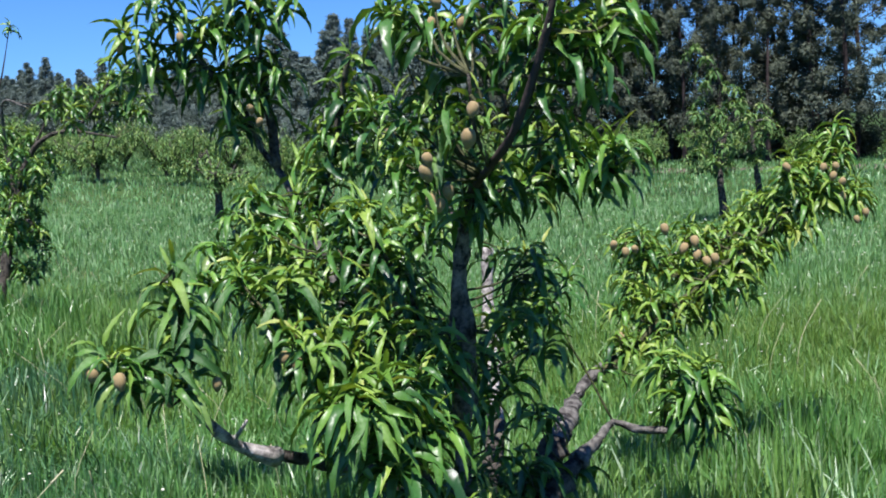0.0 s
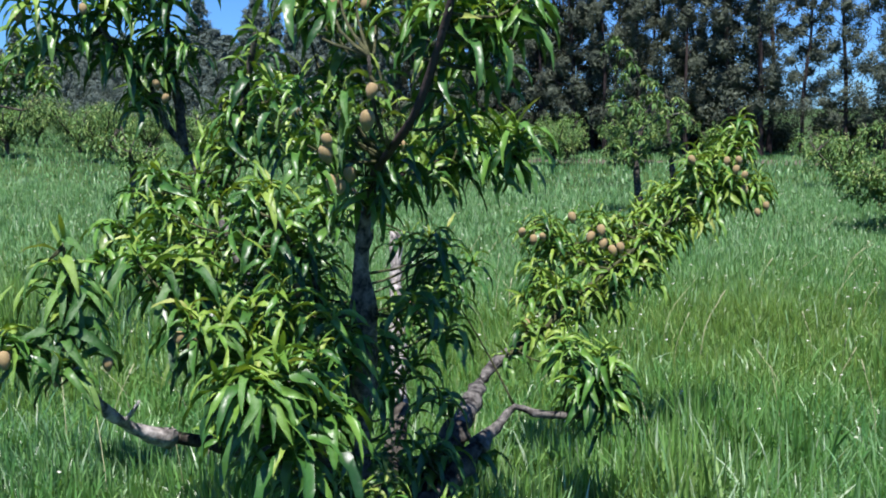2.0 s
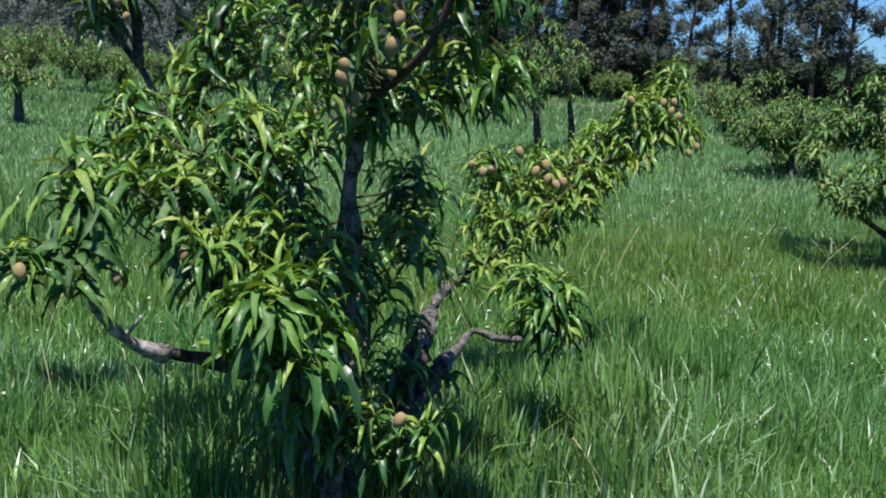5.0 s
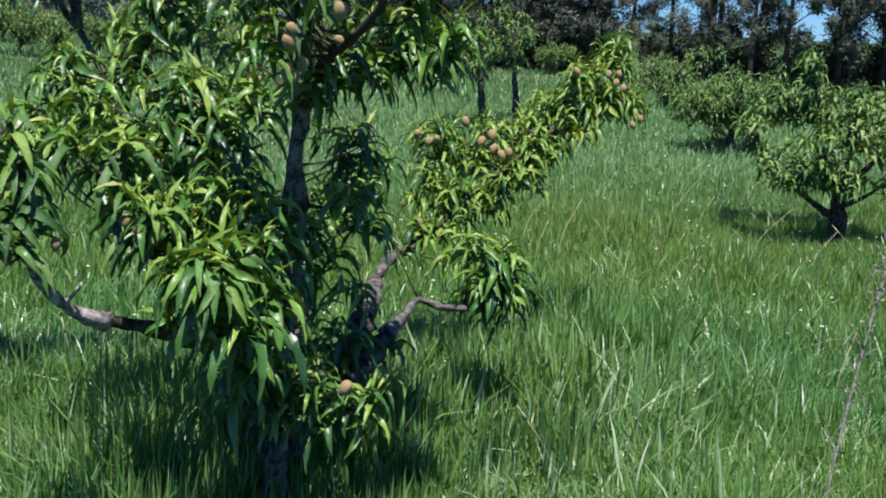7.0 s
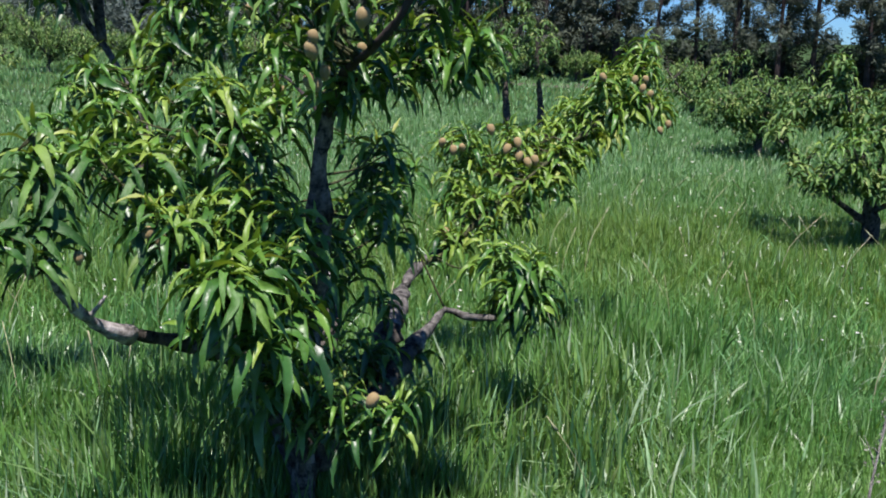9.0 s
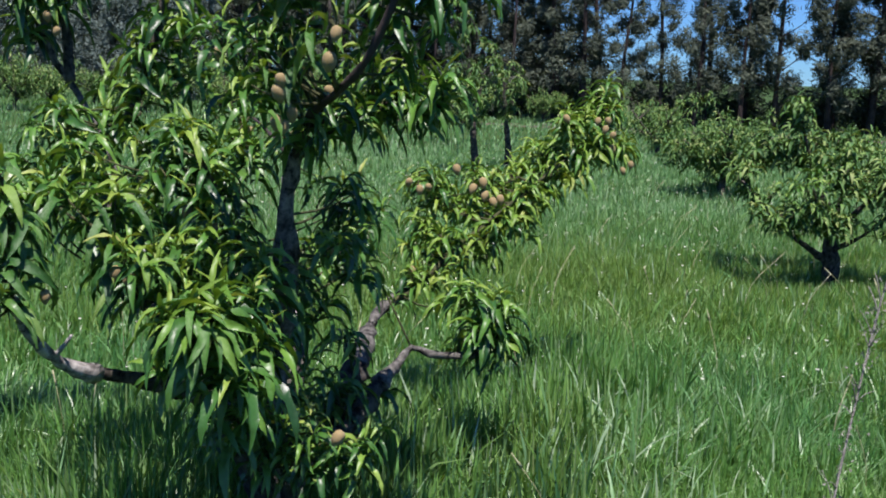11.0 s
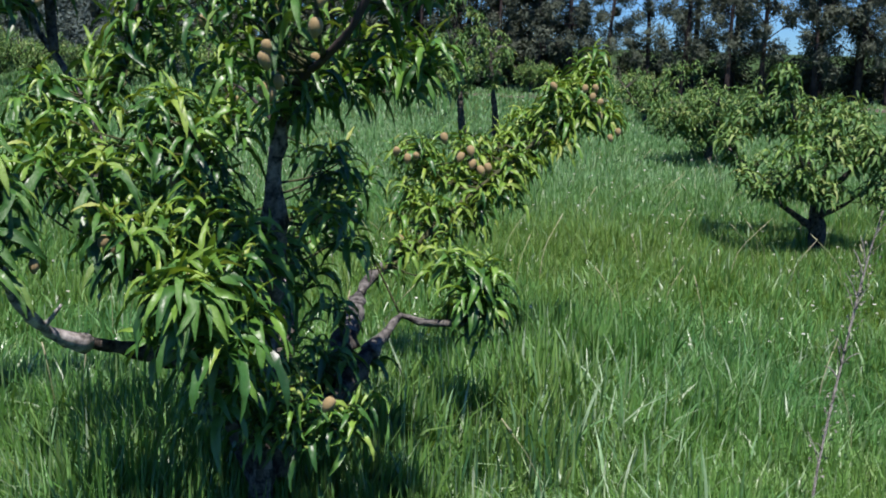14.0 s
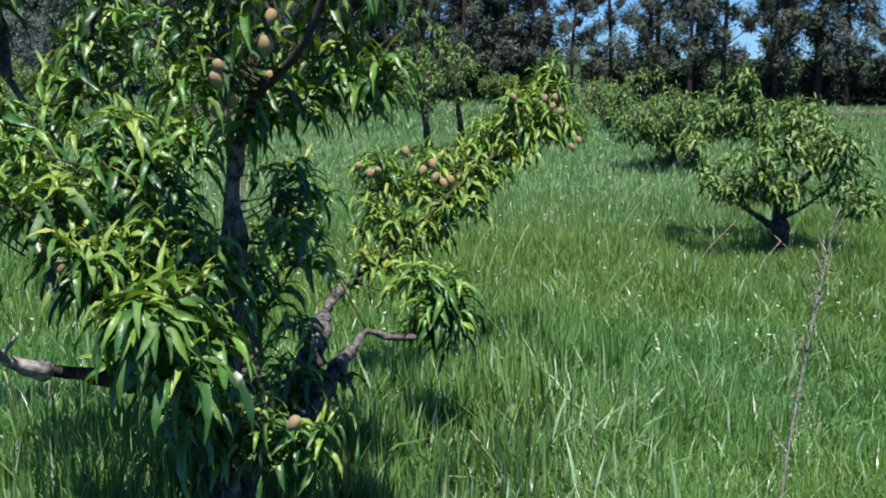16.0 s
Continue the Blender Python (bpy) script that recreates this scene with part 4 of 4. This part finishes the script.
thin_tree = FruitTree((3.75, 14.66, None), "sparse peach tree with long bare upright shoots", 7, ROW, FAR_LEAF)
thin_tree.limb("trunk", [(3.75, 14.66, -0.05), (3.75, 14.66, 0.18), (3.71, 14.71, 0.65), (3.74, 14.73, 1.1), (3.86, 14.7, 1.54), (3.95, 14.68, 1.76)], 0.072, 0.034, BARK)
thin_tree.limb("l1", [(3.95, 14.68, 1.73), (3.74, 14.66, 2.12), (3.6, 14.6, 2.43), (3.38, 14.64, 2.75)], 0.018, 0.006, BARK)
thin_tree.limb("l2", [(3.95, 14.68, 1.73), (4.12, 14.64, 1.86), (4.3, 14.59, 1.73), (4.55, 14.52, 1.51)], 0.013, 0.005, BARK)
thin_tree.limb("l3", [(3.74, 14.73, 1.1), (3.49, 14.65, 1.42), (3.35, 14.68, 1.7)], 0.016, 0.006, BARK)
thin_tree.limb("l4", [(3.63, 14.6, 0.83), (3.55, 14.6, 1.46), (3.33, 14.6, 2.08), (3.16, 14.6, 2.68)], 0.02, 0.006, WORN_BARK)
thin_tree.limb("l5", [(3.58, 14.6, 1.24), (4.01, 14.6, 1.48), (4.37, 14.6, 1.58), (4.51, 14.6, 1.49)], 0.016, 0.01, WORN_BARK)
thin_tree.grow([
    (3.19, 14.6, 2.66), (3.32, 14.6, 2.34), (3.44, 14.6, 1.99), (3.62, 14.6, 1.81), (3.39, 14.6, 1.64), (3.83, 14.6, 1.58), (4, 14.6, 1.35), (4.18, 14.6, 1.56), (3.52, 14.6, 1.28), (3.26, 14.6, 1.25), (3.91, 14.6, 1.09),
], 11, 0.14, 0.0)
thin_tree.grow([
    (3.3, 14.53, 2.75), (3.42, 14.36, 2.55), (3.63, 14.78, 2.37), (3.43, 14.3, 2.18), (3.79, 14.64, 2.16), (3.94, 14.45, 2.06),
    (3.93, 14.17, 1.91), (3.44, 14.7, 1.92), (3.27, 14.31, 1.67), (3.51, 14.62, 1.56), (3.6, 14.27, 1.68), (3.84, 14.23, 1.8),
    (3.57, 14.6, 1.38), (3.44, 15.0, 1.36), (3.76, 14.28, 1.41), (4.38, 14.2, 1.54), (3.81, 14.73, 1.9), (4.48, 14.85, 1.66),
    (4.02, 14.63, 1.58), (3.67, 14.55, 1.48), (3.56, 15.11, 1.74), (3.69, 14.22, 1.2), (3.75, 14.94, 0.82), (3.8, 14.41, 0.93),
    (3.5, 14.34, 1.01), (3.34, 14.36, 1.14), (3.45, 14.5, 0.9), (3.98, 14.86, 1.13), (3.21, 14.44, 0.87), (3.16, 14.82, 0.99),
], 12, 0.18, 1)
thin_tree.finish(shapes=MIDDLE)

stem_tree = FruitTree((4.47, 15.21, None), "slim peach tree with a dark bare stem", 8, ROW, FAR_LEAF)
stem_tree.limb("trunk", [(4.47, 15.21, -0.05), (4.47, 15.21, 0.36), (4.43, 15.25, 0.73), (4.38, 15.27, 1.13), (4.36, 15.29, 1.59)], 0.068, 0.03, BARK)
stem_tree.limb("l1", [(4.37, 15.28, 1.33), (4.59, 15.23, 1.64), (4.65, 15.21, 1.82)], 0.015, 0.006, BARK)
stem_tree.grow([
    (4.39, 14.93, 1.47), (4.45, 15.6, 1.33), (4.44, 14.82, 1.33), (4.31, 15.4, 1.43), (4.52, 14.76, 1.49), (4.34, 14.97, 1.65),
    (4.71, 15.56, 1.73), (4.22, 14.96, 1.66), (4.51, 15.28, 1.19), (4.16, 15.2, 1.25), (4.54, 15.09, 1.05), (4.25, 15.21, 1.02),
    (4.35, 14.9, 0.93),
], 11, 0.17, 1)
stem_tree.finish(shapes=MIDDLE)

def shrub(seed, height, spread, limbs, shoots, count, length, shapes, stem=0.2, tall=0):
    """A vase-shaped orchard tree: its wood and its leaves as two meshes standing on the origin."""
    g = np.random.default_rng(seed)
    wood, rows = [], []
    crotch = np.array([g.normal() * 0.05, 0, height * stem * g.uniform(0.85, 1.15)])
    wood.append(tube(curve_points([(0, 0, -0.12), (0.02, 0.01, crotch[2] * 0.5), crotch], 0.06), 0.075, 0.06, 8, 0.15, seed, 0.5))
    lines = []
    for i in range(limbs):
        a = 6.283 * i / limbs + g.uniform(-0.35, 0.35)
        out = spread * g.uniform(0.55, 0.85)
        top = height * g.uniform(0.62, 1.0)
        d = np.array([math.cos(a), math.sin(a), 0])
        pts = [crotch, crotch + d * out * 0.3 + [0, 0, (top - crotch[2]) * 0.28], crotch + d * out * 0.65 + [0, 0, (top - crotch[2]) * 0.62], np.array([0, 0, top]) + d * out]
        line = curve_points(pts, 0.13)
        lines.append(line)
        wood.append(tube(line, 0.042, 0.012, 6, 0.14, seed + i))
        for _ in range(3):
            k = g.integers(len(line) // 3, len(line) - 1)
            e = line[k] + np.array([g.normal() * 0.22, g.normal() * 0.22, g.uniform(0.1, 0.42)]) * spread
            lines.append(curve_points([line[k], (line[k] + e) / 2 + g.normal(size=3) * 0.03, e], 0.08))
            wood.append(tube(lines[-1], 0.018, 0.006, 5, 0.1, seed + i))
    for i in range(tall):
        k = lines[g.integers(len(lines))]
        e = k[-1] + np.array([g.normal() * 0.15, g.normal() * 0.1, g.uniform(0.5, 0.9)])
        lines.append(curve_points([k[-1], (k[-1] + e) / 2 + g.normal(size=3) * 0.04, e], 0.08))
        wood.append(tube(lines[-1], 0.014, 0.005, 5, 0.1, seed + i))
    for _ in range(shoots):
        line = lines[g.integers(len(lines))]
        k = int(len(line) * g.uniform(0.15, 1.0) ** 0.8) - 1
        p = line[max(0, k)] + g.normal(size=3) * [0.19, 0.19, 0.11]
        rows += shoot_leaves(p, (g.normal() * 0.5, g.normal() * 0.5, 1), g, count, length, 0.14)
    return joined(wood), leaf_soup(rows, shapes)


def orchard_tree(made, at, turn, size, label, group):
    wood, leaves = made
    e = new("peach_tree")
    x, y = at
    e.matrix_world = pose(x, y, float(ground_height(x, y)) - 0.02, 0, 0, turn) @ Matrix.Diagonal((size, size, size, 1))
    under("trunk", wood, e)
    under("foliage", leaves, e, kind="stuff")
    return tagged(e, label, "tree", group)


def kinds(name, *args, **more):
    w, v = shrub(*args, **more)
    return tri_mesh(name + "_wood", *w, BARK, True), tri_mesh(name + "_leaves", *v, FAR_LEAF)


ROW_TREES = [kinds("row_tree", 40 + i, 1.6 + 0.12 * i, 1.2, 6, 230, 12, 0.19, COARSE) for i in range(3)]
FULL_TREE = kinds("full_tree", 49, 1.15, 0.8, 6, 270, 12, 0.14, MIDDLE, stem=0.3)
orchard_tree(FULL_TREE, (6.6, 11.6), 0, 1.0, "small leafy peach tree in a row through the grass", ROW)
LEANING_TREE = kinds("leaning_tree", 53, 1.5, 0.75, 4, 70, 11, 0.19, COARSE, stem=0.48)
orchard_tree(LEANING_TREE, (-4.9, 16.7), 20, 0.95, "small peach tree with a dark leaning trunk", ROW)
orchard_tree(ROW_TREES[2], (8.6, 18.2), 75, 0.85, "leafy peach tree before the windbreak", ROW)
spots = random.Random(8)
for r in range(3):
    for k in range(14):
        x, y = -24.0 + 2.6 * k + 0.5 * r + spots.uniform(-0.3, 0.3), 26.0 + 3.4 * r + 0.25 * k + spots.uniform(-0.4, 0.4)
        if x > 0.33 * y:
            continue
        orchard_tree(ROW_TREES[(k + r) % 3], (x, y), spots.uniform(0, 360), spots.uniform(0.82, 1.05) * (0.9 if x > 0.12 * y else 1), "distant leafy peach tree in an orchard row", ROW)


# ---- windbreak ----
def tall_tree(seed, height, clumps, needles, size, bare, reach, mat, big=1.0, spire=0.7):
    """A tall slim tree: a straight stem, upswept branches, and soft clumps of needles with gaps between them."""
    g = np.random.default_rng(seed)
    wood, spots, faces = [], [], []
    sway = g.normal(size=(4, 2)) * 0.1
    line = curve_points([(0, 0, -0.3), (*sway[0], height * 0.3), (*(sway[1] * 1.5), height * 0.65), (*(sway[2] * 2), height)], 0.5)
    wood.append(tube(line, 0.11, 0.015, 6, 0.08, seed, 0.4))
    for i in range(clumps):
        u = bare + (1 - bare) * (i + g.uniform(0, 1)) / clumps
        base = line[min(len(line) - 1, int(u * len(line)))]
        a, out = 2.4 * i + g.normal() * 0.5, (0.06 + 0.95 * (1 - u) ** spire) * g.uniform(0.2, 1.15) * reach
        tip = base + np.array([math.cos(a) * out, math.sin(a) * out, out * g.uniform(0.3, 0.9)])
        wood.append(tube(curve_points([base, (base + tip) / 2 - [0, 0, 0.05], tip], 0.6), 0.022, 0.007, 3, 0.1, seed + i))
        m = int(needles * g.uniform(0.7, 1.3))
        r = size * g.uniform(0.65, 1.3) * (1.1 - 0.85 * u)
        ball = g.normal(size=(m, 3))
        ball *= (g.random(m) ** 0.4 / np.linalg.norm(ball, axis=1))[:, None]
        lumpy = 1 + 0.3 * np.sin(ball @ g.normal(size=3) * 4 + g.uniform(0, 6))
        spots.append(tip + ball * lumpy[:, None] * [r, r, r * 1.1])
        faces.append(ball + [0, 0, 0.35])
    p, out = np.vstack(spots), np.vstack(faces)
    n = len(p)
    face = out + g.normal(size=(n, 3)) * 0.3
    face /= np.linalg.norm(face, axis=1, keepdims=True)
    way = np.cross(face, np.cross(out * 0.7 + g.normal(size=(n, 3)) * 0.5 + [0, 0, 0.35], face))
    way /= np.linalg.norm(way, axis=1, keepdims=True)
    side = np.cross(way, face)
    l, w = (g.uniform(0.10, 0.24, n) * big)[:, None], (g.uniform(0.016, 0.03, n) * big)[:, None]
    v = np.stack([p - side * w, p + side * w, p + way * l], 1).reshape(-1, 3)
    return tri_mesh("tall_wood", *joined(wood), DARK_BARK, True), tri_mesh("tall_sprays", v, np.arange(3 * n).reshape(-1, 3), mat)


def headland():
    """A strip of bare tilled soil before the windbreak."""
    a, b = np.array([38.0, 15.5]), np.array([3.0, 33.5])
    way = (b - a) / np.linalg.norm(b - a)
    across = np.array([-way[1], way[0]])
    pts = []
    for i in range(41):
        for j in range(7):
            p = a + (b - a) * i / 40 + across * ((j - 3) * 0.45 + 0.35 * math.sin(i * 0.9 + j))
            pts.append((*p, float(ground_height(*p)) + (0.02 + 0.03 * math.sin(i * 2.1 + 3 * j) if 0 < j < 6 else -0.03)))
    t = []
    for i in range(40):
        for j in range(6):
            k = i * 7 + j
            t += [(k, k + 7, k + 8), (k, k + 8, k + 1)]
    tagged(new("bare_soil_strip", tri_mesh("bare_soil", np.array(pts), np.array(t), DIRT, True)), "bare brown tilled soil along the windbreak", "soil", kind="structure")


headland()

TALL = [tall_tree(60 + i, 8.6 + 0.6 * i, 54, 250, 0.43, 0.14, 1.3, NEEDLE, 1.0, 0.5) for i in range(6)]
FAR_TALL = [tall_tree(80 + i, 8.0 + 0.9 * i, 150, 80, 0.72, 0.02, 2.3, HAZED_NEEDLE, 1.7, 0.95) for i in range(5)]


def windbreak():
    pick = random.Random(4)
    line = [np.array(p, float) for p in ((44, 17), (27, 26), (14.5, 31.5), (4, 38), (-8, 52), (-30, 80), (-52, 94))]
    for row in range(3):
        for a, b in zip(line, line[1:]):
            n = max(2, int(np.linalg.norm(b - a) / 1.35))
            for i in range(n):
                p = a + (b - a) * (i + 0.5 * row + pick.uniform(-0.22, 0.22)) / n + np.array([0.5, 1.5]) * row
                if row == 2 and p[0] > 12 or row == 1 and p[0] > 12.5 and i % 3 == 0:
                    continue
                e = new("windbreak_tree")
                s = pick.uniform(0.82, 1.12) * (1.0 if p[0] > 5 else 0.85 if p[0] > 0 else 0.6 if p[0] > -12 else 0.5)
                wide = 1.0 if p[0] > -8 else 1.25
                e.matrix_world = pose(p[0], p[1], float(ground_height(p[0], p[1])) - 0.05, 0, 0, pick.uniform(0, 360)) @ Matrix.Diagonal((s * wide, s * wide, s, 1))
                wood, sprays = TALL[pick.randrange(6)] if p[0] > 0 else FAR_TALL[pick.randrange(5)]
                under("trunk", wood, e)
                under("crown", sprays, e)
                tagged(e, "tall dark grey-green windbreak tree with feathery drooping sprays", "tree", "windbreak trees")


def shade_fill():
    """Low dark scrub added at the feet of the windbreak, standing in for shade."""
    g, pick = np.random.default_rng(90), random.Random(12)
    p = np.vstack([g.normal(size=(300, 3)) * [0.35, 0.35, 0.3] + g.uniform(-1, 1, 3) * [0.9, 0.6, 0.35] + [0, 0, 0.75] for _ in range(6)])
    n = len(p)
    way = g.normal(size=(n, 3)) * [1, 1, 0.6]
    way /= np.linalg.norm(way, axis=1, keepdims=True)
    side = np.cross(way, g.normal(size=(n, 3)))
    side /= np.linalg.norm(side, axis=1, keepdims=True)
    v = np.stack([p - side * 0.04, p + side * 0.04, p + way * 0.24], 1).reshape(-1, 3)
    v[:, 2] = np.maximum(v[:, 2], 0.0)
    leaves = tri_mesh("scrub", v, np.arange(3 * n).reshape(-1, 3), NEEDLE)
    stems = tri_mesh("scrub_stems", *joined([tube(curve_points([(x * 0.3, y * 0.3, -0.1), (x * 0.6, y * 0.6, 0.4), (x, y, 0.9)], 0.2), 0.03, 0.01, 5, 0.1, k) for k, (x, y) in enumerate(g.normal(size=(9, 2)) * 0.6)]), DARK_BARK)
    line = [np.array(q, float) for q in ((44, 17), (27, 26), (14.5, 31.5), (4, 38), (-8, 52), (-30, 80))]
    for a, b in zip(line, line[1:]):
        k = max(2, int(np.linalg.norm(b - a) / 1.5))
        for i in range(k):
            q = a + (b - a) * (i + pick.uniform(-0.3, 0.3)) / k + np.array([0.3, 1.0]) * pick.uniform(1.5, 3.2)
            e = new("shade_filler_bush")
            s = pick.uniform(0.8, 1.3)
            e.matrix_world = pose(q[0], q[1], float(ground_height(q[0], q[1])) - 0.03, 0, 0, pick.uniform(0, 360)) @ Matrix.Diagonal((s, s, s, 1))
            under("stem", stems, e)
            under("foliage", leaves, e, kind="stuff")
            tagged(e, "low dark scrub bush added to stand for shade under the windbreak", "bush", "windbreak scrub")


windbreak()
shade_fill()


# ---- a dead weed standing in the grass ----
def dry_weed():
    e = new("dry_weed_stalk")
    e.location = (1.49, 1.16, float(ground_height(1.49, 1.16)))
    g = np.random.default_rng(3)
    stem = curve_points([(0, 0, -0.02), (0.03, 0.03, 0.3), (0.13, 0.10, 0.68), (0.21, 0.15, 0.95), (0.27, 0.18, 1.12)], 0.04)
    under("stem", tri_mesh("weed_stem", *tube(stem, 0.0055, 0.003, 6, 0.15, 2), WEED, True), e)
    for i in range(16):
        k = g.integers(len(stem) // 3, len(stem) - 1)
        a = g.uniform(0, 6.283)
        tip = stem[k] + np.array([math.cos(a) * 0.05, math.sin(a) * 0.05, g.uniform(0.03, 0.10)])
        under("twig", tri_mesh("weed_twig", *tube(curve_points([stem[k], (stem[k] + tip) / 2 + [0, 0, 0.01], tip], 0.02), 0.0025, 0.001, 4, 0.1, i), WEED), e)
    bits = []
    for i in range(260):
        u = g.beta(3, 1.6)
        p = stem[int(u * (len(stem) - 1))] + g.normal(size=3) * [0.02, 0.02, 0.02]
        n = g.normal(size=(3, 3)) * 0.0045
        bits.append((p + n, np.array([(0, 1, 2)])))
    under("seed_head", tri_mesh("weed_seeds", *joined(bits), WEED), e, "clotted grey-brown dry seed husks", "stuff")
    tagged(e, "tall dry grey-brown weed stalk with seed husks", "weed")


WEED = bark("dry_weed", (0.16, 0.155, 0.13), (0.34, 0.33, 0.28), 40.0)
dry_weed()
